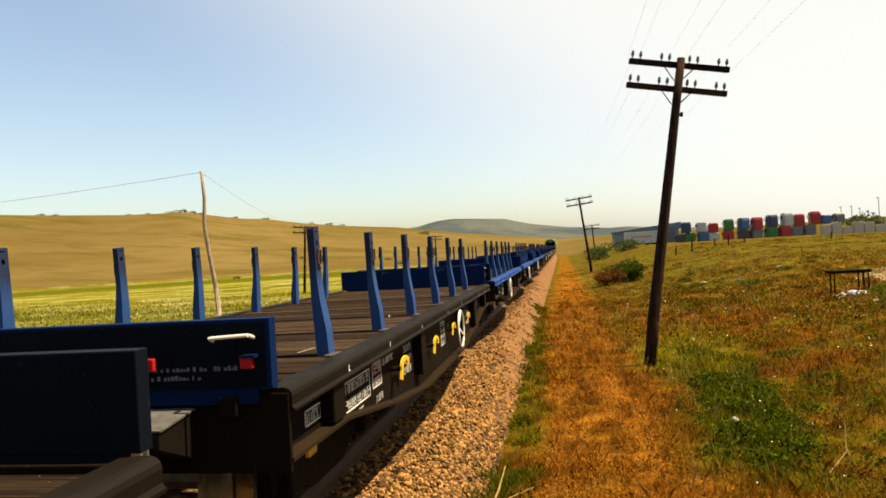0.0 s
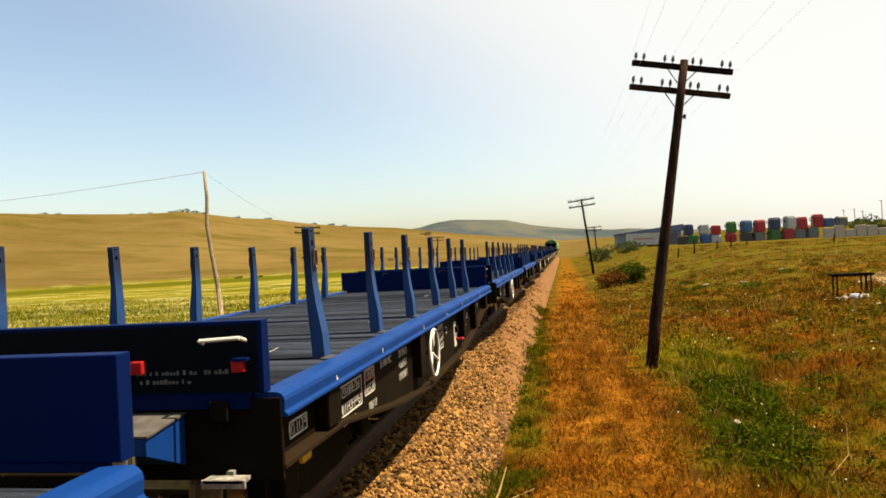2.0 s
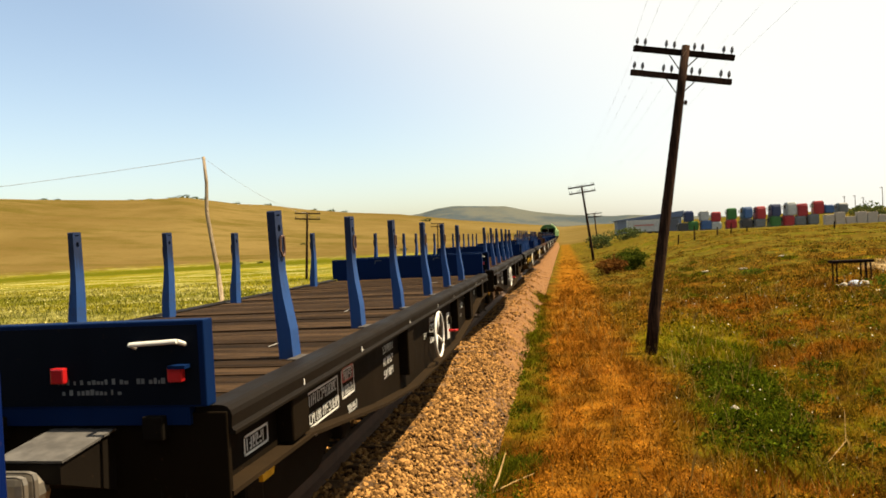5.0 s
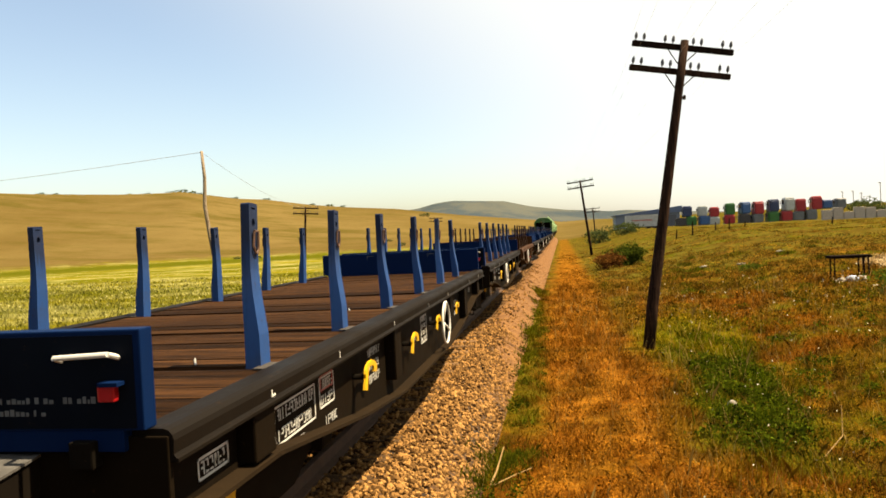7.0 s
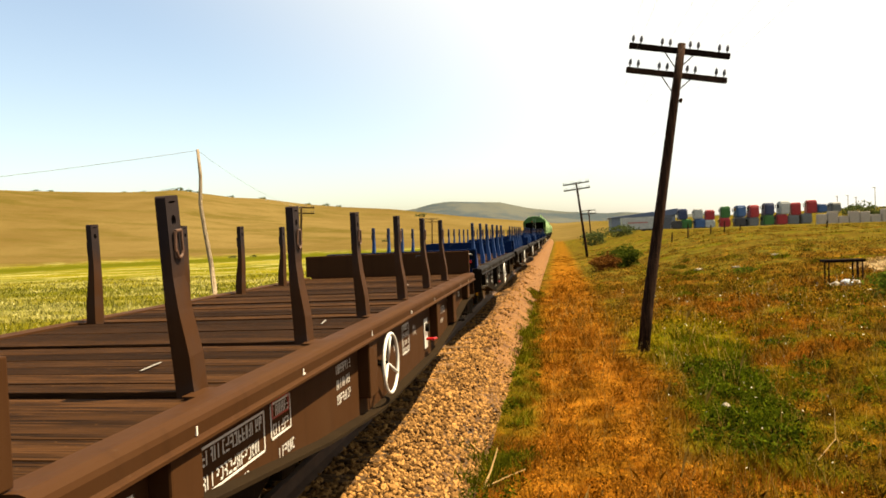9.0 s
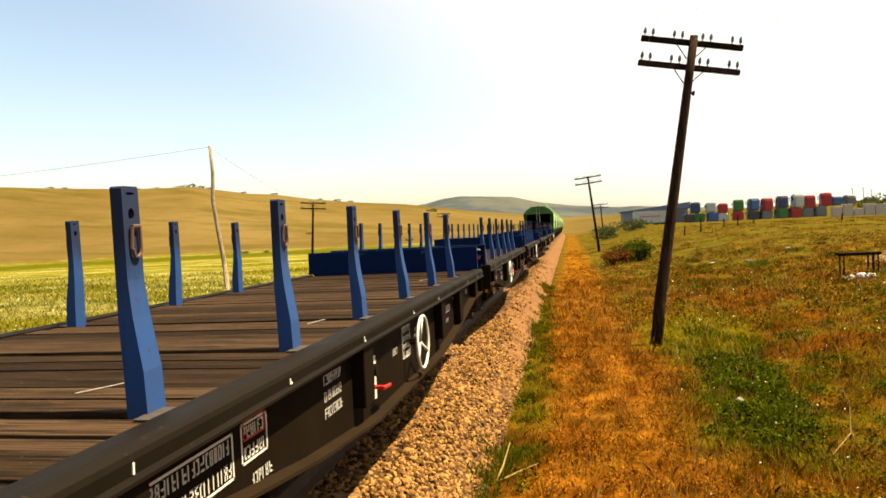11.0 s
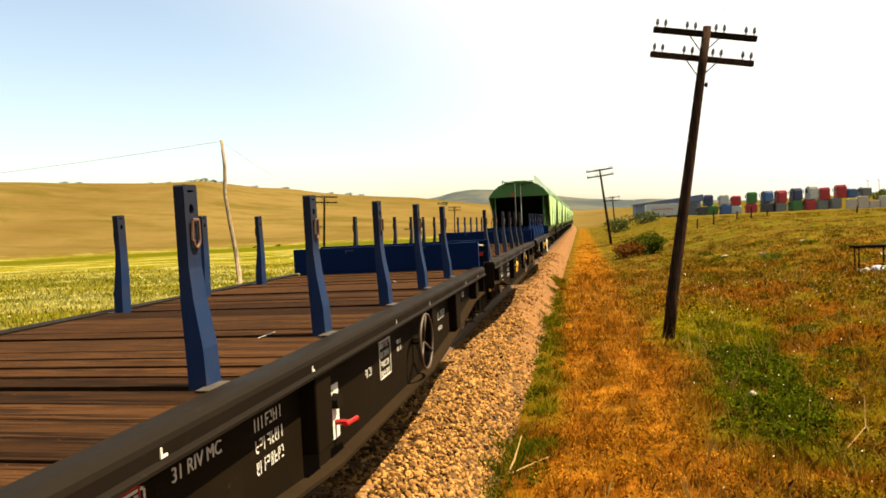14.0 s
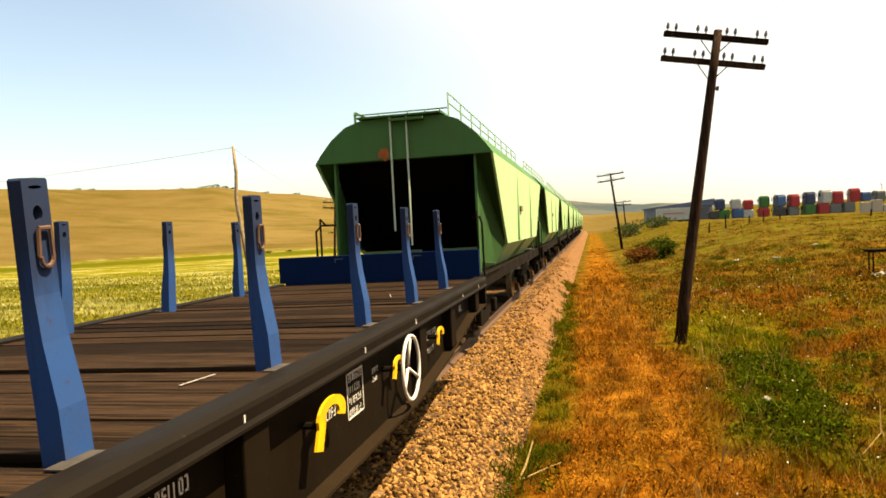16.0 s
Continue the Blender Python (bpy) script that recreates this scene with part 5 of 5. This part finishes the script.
# ---- far right: walls, mound and lamp posts ----
def wall_blocks():
    t = thing("concrete_wall", "row of pale concrete blocks at the yard's edge", "wall")
    y = 95.0
    t.location = (32.4, y, on_ground(34, y))
    for i in range(9):
        part("block", boxes((i * 1.25, i * 1.25 + 1.15, 0, 0.6, -0.3, 1.3 + 0.35 * math.sin(i * 2.3)), bevel=0.03), plain("old_concrete", (0.28, 0.25, 0.21), 0.9), t)


wall_blocks()
for d, y, h in ((0.366, 150.0, 7.0), (0.379, 150.0, 7.0), (0.389, 150.0, 6.5), (0.412, 140.0, 8.0), (0.437, 130.0, 8.5), (0.45, 140.0, 8.0)):
    t = thing("lamp_post", "thin grey lamp post far off in the yard", "lamp post", "far lamp posts")
    t.location = (d * y, y, on_ground(d * y, y))
    bm = bmesh.new()
    rod(bm, (0, 0, -0.2), (0, 0, h - 2), 0.09, 0.06)
    part("mast", bm, STEEL, t)
    part("lamp_head", boxes((-0.35, 0.1, -0.08, 0.08, h - 2.0, h - 1.88)), STEEL, t)


# ---- plants ----
def leaf_material(name, dark, light):
    k = Nodes(name)
    c = k.mix(k.island(), dark, light)
    return thin_leaf(k, c, 0.35)


def thin_leaf(k, colour, share):
    """A leaf lets some of the light through."""
    k.done(colour, 1.0, 0.0, 0.0)
    through_leaf = k.n.new("ShaderNodeBsdfTranslucent")
    k.put(colour, through_leaf.inputs[0])
    m = k.n.new("ShaderNodeMixShader")
    m.inputs[0].default_value = share
    k.l.new(k.bsdf.outputs[0], m.inputs[1])
    k.l.new(through_leaf.outputs[0], m.inputs[2])
    k.l.new(m.outputs[0], k.n["Material Output"].inputs[0])
    return k.mat


def leaf_cloud(rng, n, centre, spread, size, flat=0.5):
    """Corner points and triangles of many small leaves round a centre, denser inside."""
    p = rng.normal(0, 1, (n, 3))
    p /= np.linalg.norm(p, axis=1)[:, None]
    p *= rng.uniform(0.35, 1.0, (n, 1)) ** 0.6
    lumps = 1 + 0.25 * np.sin(p[:, :1] * 5 + p[:, 1:2] * 4) + 0.2 * np.sin(p[:, 2:] * 7)
    p = p * lumps * np.array(spread) + np.array(centre)
    a = rng.normal(0, 1, (n, 3))
    b = rng.normal(0, 1, (n, 3))
    a /= np.linalg.norm(a, axis=1)[:, None]
    b -= a * (a * b).sum(1)[:, None]
    b /= np.linalg.norm(b, axis=1)[:, None]
    s = rng.uniform(0.6, 1.3, (n, 1)) * size
    quad = np.stack([p - a * s, p + b * s * flat, p + a * s, p - b * s * flat], 1)
    return quad.reshape(-1, 3)


def quads(name, points, material):
    n = len(points) // 4
    me = bpy.data.meshes.new(name)
    me.from_pydata(points.tolist(), [], [(4 * i, 4 * i + 1, 4 * i + 2, 4 * i + 3) for i in range(n)])
    me.materials.append(material)
    return new(name, me)


def bush(label, x, y, spread, n, size, material, seed, group):
    rng = np.random.default_rng(seed)
    t = thing("bush", label, "bush", group)
    z = on_ground(x, y)
    t.location = (x, y, z)
    bm = bmesh.new()
    for i in range(6):
        a = rng.uniform(0, 6.28)
        tube(bm, [(0, 0, -0.1), (math.cos(a) * spread[0] * 0.3, math.sin(a) * spread[1] * 0.3, spread[2] * 0.6), (math.cos(a) * spread[0] * 0.6, math.sin(a) * spread[1] * 0.6, spread[2] * 1.2)], [0.03 * spread[2] + 0.01, 0.02 * spread[2] + 0.008, 0.006], 5)
    part("stem", bm, POLE, t)
    o = quads("crown", leaf_cloud(rng, n, (0, 0, spread[2] * 0.9), spread, size), material)
    o.parent = t


LEAF_GREEN = leaf_material("leaf_green", (0.020, 0.040, 0.004), (0.075, 0.095, 0.012))
LEAF_BUSH = leaf_material("leaf_bush", (0.014, 0.024, 0.003), (0.055, 0.068, 0.009))
LEAF_DRY = leaf_material("leaf_dry", (0.045, 0.016, 0.005), (0.13, 0.055, 0.013))
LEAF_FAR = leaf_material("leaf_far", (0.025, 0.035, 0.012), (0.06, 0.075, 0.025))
bush("dense green bush beside the trackside path", 3.75, 43.0, (1.05, 0.9, 0.66), 3600, 0.075, LEAF_BUSH, 1, "bushes by the path")
bush("reddish dry bush beside the trackside path", 2.70, 42.0, (0.8, 0.8, 0.5), 2200, 0.075, LEAF_DRY, 2, "bushes by the path")
bush("low dark green bush in the dry grass", 7.4, 30.0, (0.5, 0.4, 0.22), 500, 0.05, LEAF_GREEN, 3, "bushes in the grass")
bush("dark shaded bush at the edge of the yard track", 9.4, 21.5, (0.75, 0.6, 0.45), 1100, 0.06, LEAF_GREEN, 4, "bushes in the grass")
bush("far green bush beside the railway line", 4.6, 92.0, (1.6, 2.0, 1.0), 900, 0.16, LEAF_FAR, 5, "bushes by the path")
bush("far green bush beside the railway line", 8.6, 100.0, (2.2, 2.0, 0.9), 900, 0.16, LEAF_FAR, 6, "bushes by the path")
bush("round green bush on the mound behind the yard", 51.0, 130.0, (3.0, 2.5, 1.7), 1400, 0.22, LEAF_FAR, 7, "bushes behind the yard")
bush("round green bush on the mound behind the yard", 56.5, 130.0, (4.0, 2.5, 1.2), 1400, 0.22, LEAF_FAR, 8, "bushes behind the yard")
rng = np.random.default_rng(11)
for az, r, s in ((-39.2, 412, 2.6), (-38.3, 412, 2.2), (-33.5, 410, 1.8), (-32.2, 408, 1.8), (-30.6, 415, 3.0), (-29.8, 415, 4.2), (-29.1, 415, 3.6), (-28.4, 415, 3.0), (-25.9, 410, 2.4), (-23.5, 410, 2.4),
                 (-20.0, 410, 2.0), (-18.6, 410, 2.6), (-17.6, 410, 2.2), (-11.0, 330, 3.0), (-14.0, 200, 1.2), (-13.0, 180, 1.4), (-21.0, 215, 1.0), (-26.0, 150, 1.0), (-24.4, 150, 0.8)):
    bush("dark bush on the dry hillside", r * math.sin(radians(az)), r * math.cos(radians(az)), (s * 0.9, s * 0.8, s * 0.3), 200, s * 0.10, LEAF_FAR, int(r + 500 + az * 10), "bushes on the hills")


def blades(name, label, n, where, height, width, material, seed, lean=0.35, category="grass"):
    """Many upright pointed blades, each a bent pair of triangles."""
    rng = np.random.default_rng(seed)
    x, y = where(rng, n)
    n = len(x)
    z = ground_z(x, y)
    near_stones = np.abs(x - TRACK) < 2.4
    z = np.where(near_stones, np.maximum(z, ballast_z(x)), z)
    far = np.clip(np.hypot(x, y) / 10.0, 1.0, 4.0)
    h = rng.uniform(height[0], height[1], n) * rng.uniform(0.6, 1.2, n)
    w = rng.uniform(0.6, 1.2, n) * width * far
    a = rng.uniform(0, 2 * math.pi, n)
    t = rng.uniform(0, 2 * math.pi, n)
    l = rng.uniform(0.1, 1.0, n) * lean * h
    base = np.stack([x, y, z - 0.02], -1)
    side = np.stack([np.cos(a), np.sin(a), 0 * a], -1) * w[:, None]
    way = np.stack([np.cos(t) * l, np.sin(t) * l, h], -1)
    mid = base + way * np.array([0.35, 0.35, 0.6])
    pts = np.stack([base - side, base + side, mid + side * 0.7, base + way, mid - side * 0.7], 1).reshape(-1, 3)
    me = bpy.data.meshes.new(name)
    me.from_pydata(pts.tolist(), [], [(5 * i, 5 * i + 1, 5 * i + 2, 5 * i + 3, 5 * i + 4) for i in range(n)])
    me.materials.append(material)
    return tagged(new(name, me), label, category, kind="stuff")


def grass_material(name, tint, amount, bright):
    k = Nodes(name)
    p = k.coords(world=True)
    c = land_colours(k, p)
    c = k.mix(k.span(k.island(), 0.0, 1.0, 0.0, amount), c, tint)
    g = k.span(k.island(), 0.0, 1.0, bright[0], bright[1])
    rgb = k.n.new("ShaderNodeCombineColor")
    for i in range(3):
        k.l.new(g, rgb.inputs[i])
    return thin_leaf(k, k.mix(1.0, c, rgb.outputs[0], "MULTIPLY"), 0.45)


def tussocks(where, per, spread):
    """Gather places into clumps."""
    def kept(rng, n):
        x, y = where(rng, max(1, n // per))
        k = rng.integers(0, len(x), n)
        r = spread * rng.uniform(0.5, 1.6, len(x))[k]
        return x[k] + rng.normal(0, 1, n) * r, y[k] + rng.normal(0, 1, n) * r
    return kept


def wedge(y0, y1, left, right, power=1.0):
    """Places between two distances along the track, spread over the view's width there."""
    def where(rng, n):
        y = y0 + (y1 - y0) * rng.uniform(0, 1, n) ** power
        x0, x1 = left(y), right(y)
        return x0 + (x1 - x0) * rng.uniform(0, 1, n), y
    return where


def thin(where, scale, cut, seed):
    """Keep places in patches only."""
    def kept(rng, n):
        x, y = where(rng, n)
        v = np.sin(x * scale + seed) * np.sin(y * scale * 0.7 + seed * 2) + np.sin((x + y) * scale * 1.7 + seed)
        k = v > cut
        return x[k], y[k]
    return kept


GRASS = grass_material("dry_grass", (0.19, 0.088, 0.014), 0.35, (0.45, 2.1))
GRASS_GREEN = grass_material("green_grass", (0.050, 0.062, 0.0045), 0.6, (0.5, 2.2))
right_of = lambda y: 0.62 * y + 1.0
verge = lambda y: np.where(y < 12, -0.95, -0.75)
blades("dry_grass", "dry orange and green grass beside the line", 30000, wedge(4.5, 13, verge, right_of), (0.03, 0.10), 0.005, GRASS, 1, 1.4)
blades("dry_grass", "tussocks of dry orange grass beside the line", 30000, tussocks(wedge(4.5, 14, lambda y: 0 * y - 0.6, right_of), 60, 0.09), (0.06, 0.19), 0.0045, GRASS, 11, 1.0)
blades("dry_grass", "dry orange and green grass beside the line", 40000, wedge(13, 28, verge, right_of), (0.04, 0.12), 0.005, GRASS, 2, 1.2)
blades("dry_grass", "tussocks of dry orange grass beside the line", 30000, tussocks(wedge(13, 32, lambda y: 0 * y - 0.4, right_of), 60, 0.14), (0.08, 0.24), 0.0045, GRASS, 12, 0.9)
blades("dry_grass", "dry orange and green grass up to the yard", 34000, tussocks(wedge(28, 75, lambda y: 0 * y - 0.3, right_of), 40, 0.3), (0.05, 0.13), 0.006, GRASS, 3, 1.0)
blades("green_weeds", "tufts of fresh green grass at the edge of the ballast", 5200, tussocks(wedge(5, 30, lambda y: -0.60 - 0.02 * y, lambda y: -0.25 - 0.02 * y), 80, 0.10), (0.05, 0.17), 0.005, GRASS_GREEN, 4, 0.8)
blades("green_weeds", "green weeds in the hollow", 4500, tussocks(wedge(7, 17, lambda y: 0.6 + 0.125 * y, lambda y: 1.9 + 0.125 * y), 70, 0.13), (0.08, 0.26), 0.005, GRASS_GREEN, 5, 0.8)
blades("green_weeds", "patches of green weeds in the dry grass", 16000, tussocks(thin(wedge(6, 40, lambda y: 0.12 * y + 0.3, right_of), 1.1, 0.3, 3), 70, 0.16), (0.06, 0.22), 0.005, GRASS_GREEN, 6, 0.8)
blades("green_weeds", "fresh green tufts beside the stones at the path", 1800, tussocks(wedge(6.3, 8.3, lambda y: 0 * y - 1.0, lambda y: 0 * y - 0.45), 120, 0.09), (0.05, 0.16), 0.006, leaf_material("fresh_tuft", (0.020, 0.028, 0.002), (0.085, 0.085, 0.007)), 14, 0.9)
WEED = leaf_material("weed_leaf", (0.0015, 0.004, 0.0006), (0.062, 0.082, 0.006))


def weeds(name, label, clumps, per, where, spread, size, seed, leaf=WEED):
    """Broad-leaved weeds in low clumps."""
    rng = np.random.default_rng(seed)
    x, y = where(rng, clumps)
    pts = [leaf_cloud(rng, per, (a, b, on_ground(a, b) + spread * 0.35), (spread * rng.uniform(0.7, 1.6), spread * rng.uniform(0.7, 1.6), spread * rng.uniform(0.4, 0.9)), size, 0.55) for a, b in zip(x, y)]
    return tagged(quads(name, np.concatenate(pts), leaf), label, "weeds", kind="stuff")


weeds("leafy_weeds", "dark leafy weeds in the hollow", 62, 150, wedge(8.0, 14.0, lambda y: 0.62 + 0.125 * y, lambda y: 1.75 + 0.125 * y), 0.21, 0.028, 1)
weeds("leafy_weeds", "dark leafy weeds on the bank of the hollow", 34, 110, wedge(8.6, 17, lambda y: 0.20 * y + 0.2, lambda y: 0.46 * y), 0.17, 0.026, 4)
weeds("leafy_weeds", "dark leafy weeds scattered in the dry grass", 55, 110, wedge(9, 34, lambda y: 0.14 * y + 0.4, right_of), 0.22, 0.03, 2)
weeds("leafy_weeds", "small leafy weeds beside the ballast", 34, 70, wedge(5.2, 22, lambda y: 0 * y - 1.0, lambda y: 0 * y - 0.4), 0.11, 0.02, 3)
SCRUB = grass_material("dry_scrub_leaf", (0.15, 0.072, 0.010), 0.3, (0.25, 2.3))
weeds("dry_scrub", "low tangled dry scrub in rust and olive beside the line", 950, 60, wedge(5.6, 18, lambda y: 0 * y - 0.35, right_of), 0.13, 0.017, 5, SCRUB)
weeds("dry_scrub", "low tangled dry scrub up the slope", 700, 55, wedge(18, 42, lambda y: 0 * y + 0.2, right_of), 0.26, 0.036, 6, SCRUB)
STALK = leaf_material("dry_stalks", (0.16, 0.09, 0.018), (0.30, 0.21, 0.07))
blades("dry_stalks", "tall pale dry stalks in the grass", 2600, wedge(5, 26, lambda y: 0 * y - 0.3, right_of), (0.2, 0.5), 0.0028, STALK, 7, 0.7)
field_l = lambda y: -1.05 * y - 4
blades("field_grass", "yellow-green flowering meadow grass across the field", 26000, wedge(10, 60, field_l, lambda y: np.minimum(-6.5, -0.28 * y)), (0.08, 0.26), 0.008, grass_material("meadow_grass", (0.17, 0.16, 0.055), 0.3, (0.8, 2.0)), 8, 0.8)


def specks(name, label, n, where, size, up, material, seed):
    """Small flower heads standing above the grass."""
    rng = np.random.default_rng(seed)
    x, y = where(rng, n)
    z = ground_z(x, y) + rng.uniform(up[0], up[1], len(x))
    c = np.stack([x, y, z], -1)
    s = size * rng.uniform(0.5, 1.3, (len(x), 1)) * np.clip(np.hypot(x, y) / 14.0, 0.8, 3.0)[:, None]
    a = rng.normal(0, 1, c.shape)
    b = np.cross(a, rng.normal(0, 1, c.shape))
    a /= np.linalg.norm(a, axis=1)[:, None]
    b /= np.linalg.norm(b, axis=1)[:, None]
    pts = np.stack([c - a * s, c + b * s, c + a * s, c - b * s], 1).reshape(-1, 3)
    return tagged(quads(name, pts, material), label, "flowers", kind="stuff")


specks("white_flowers", "small white flower heads scattered in the weeds", 520, wedge(6, 28, lambda y: 0.06 * y + 0.6, right_of), 0.014, (0.08, 0.34), plain("white_petals", (0.30, 0.27, 0.19), 0.8), 1)
specks("yellow_flowers", "small yellow flowers across the green field", 2600, wedge(10, 75, field_l, lambda y: np.minimum(-6.5, -0.28 * y)), 0.014, (0.12, 0.35), plain("pale_yellow_petals", (0.26, 0.24, 0.09), 0.8), 2)


# ---- ballast stones ----
def stones(label, n, x0, x1, y0, y1, size, seed):
    rng = np.random.default_rng(seed)
    bm = bmesh.new()
    bmesh.ops.create_icosphere(bm, subdivisions=1, radius=1.0)
    base = np.array([v.co[:] for v in bm.verts])
    tris = np.array([[v.index for v in f.verts] for f in bm.faces])
    bm.free()
    y = y0 + (y1 - y0) * rng.uniform(0, 1, n) ** 1.25
    # the stones spill further out along the line
    x = x0 + (x1 + np.clip((y - 8) * 0.02, 0, 0.35) - x0) * rng.uniform(0, 1, n) ** 0.9
    # trodden soil has swallowed most of the outer stones further along
    edge = np.interp(y, (10.0, 18.0), (-0.85, -2.0)) + 0.22 * np.sin(y * 1.7) + 0.15 * np.sin(y * 4.1)
    kept = (x < edge) | (rng.uniform(0, 1, n) < np.clip(0.5 - (x - edge) * 0.9, 0.05, 0.5))
    x, y = x[kept], y[kept]
    n = len(x)
    c = np.stack([x, y, ballast_z(x) + rng.uniform(-0.012, 0.018, n)], -1)
    s = rng.uniform(0.55, 1.35, (n, 1, 1)) * size * rng.uniform(0.6, 1.25, (n, 1, 3))
    turn = rng.normal(0, 1, (n, 4))
    turn /= np.linalg.norm(turn, axis=1)[:, None]
    qw, qx, qy, qz = turn.T
    rot = np.stack([1 - 2 * (qy ** 2 + qz ** 2), 2 * (qx * qy - qz * qw), 2 * (qx * qz + qy * qw), 2 * (qx * qy + qz * qw), 1 - 2 * (qx ** 2 + qz ** 2), 2 * (qy * qz - qx * qw),
                    2 * (qx * qz - qy * qw), 2 * (qy * qz + qx * qw), 1 - 2 * (qx ** 2 + qy ** 2)], -1).reshape(n, 3, 3)
    pts = base[None] * rng.uniform(0.7, 1.15, (n, len(base), 1)) * s
    pts = np.einsum("nij,nkj->nki", rot, pts) + c[:, None, :]
    faces = (tris[None] + (np.arange(n) * len(base))[:, None, None]).reshape(-1, 3)
    me = bpy.data.meshes.new("ballast_stones")
    me.from_pydata(pts.reshape(-1, 3).tolist(), [], faces.tolist())
    k = Nodes("ballast_stone")
    v = k.coords(world=True)
    col = k.mix(k.island(), (0.014, 0.006, 0.002), (0.255, 0.134, 0.046))
    col = k.mix(k.span(k.noise(v, 60.0, 3), 0.5, 0.75, 0.0, 0.5), col, (0.065, 0.029, 0.009))
    me.materials.append(k.done(col, 0.95, 0.0, 0.04))
    return tagged(new("ballast_stones", me), label, "gravel", kind="stuff")


stones("loose tan crushed stones of the ballast shoulder", 19000, -2.75, -0.95, 3.5, 16.0, 0.028, 1)
stones("loose tan crushed stones of the ballast shoulder", 16000, -2.75, -0.98, 16.0, 45.0, 0.030, 2)


def sleepers():
    bm = bmesh.new()
    box(bm, -1.28, 1.28, -0.12, 0.12, -0.30, -0.165, 0.01)
    first = tagged(link("sleeper", bm, wood("sleeper_wood", (0.030, 0.017, 0.009), (0.12, 0.070, 0.035))), "dark weathered wooden sleeper bedded in ballast", "sleeper", "sleepers of the track")
    first.location = (TRACK, -3.0, 0)
    for i in range(1, 80):
        copy_thing(first, pose(TRACK, -3.0 + 0.6 * i, 0, 0, 0, random.uniform(-0.8, 0.8)))


sleepers()

# ---- the train's walk ----
# seconds and how far the first wagon's near end stands along the track
TRAIN = [(t, y - t * PITCH) for t, y in (
    (0.0, 3.57), (1.0, 3.53), (2.0, 3.45), (3.0, 3.30), (4.0, 3.07), (6.5, 2.53), (7.0, 2.40), (8.0, 2.07), (9.0, 1.72), (11.5, 1.14), (12.0, 1.0), (13.0, 0.54), (14.0, 0.09), (15.0, -0.355), (16.0, -0.86))]


def motions():
    for w, offset in wagons:
        walk(w, [(t, pose(TRACK, y + offset, 0)) for t, y in TRAIN])
    # the wheelsets roll with the train
    times = np.linspace(0.0, 16.0, 321)
    run = TRAIN[0][1] - np.interp(times, [t for t, _ in TRAIN], [y for _, y in TRAIN])
    for w, _ in wagons:
        for b in w.children:
            if b.name.startswith("bogie"):
                for o in b.children:
                    if o.name.startswith("wheelset"):
                        at = o.location.copy()
                        walk(o, [(t, pose(*at, math.degrees(d / WHEEL))) for t, d in zip(times.tolist(), run.tolist())])


motions()
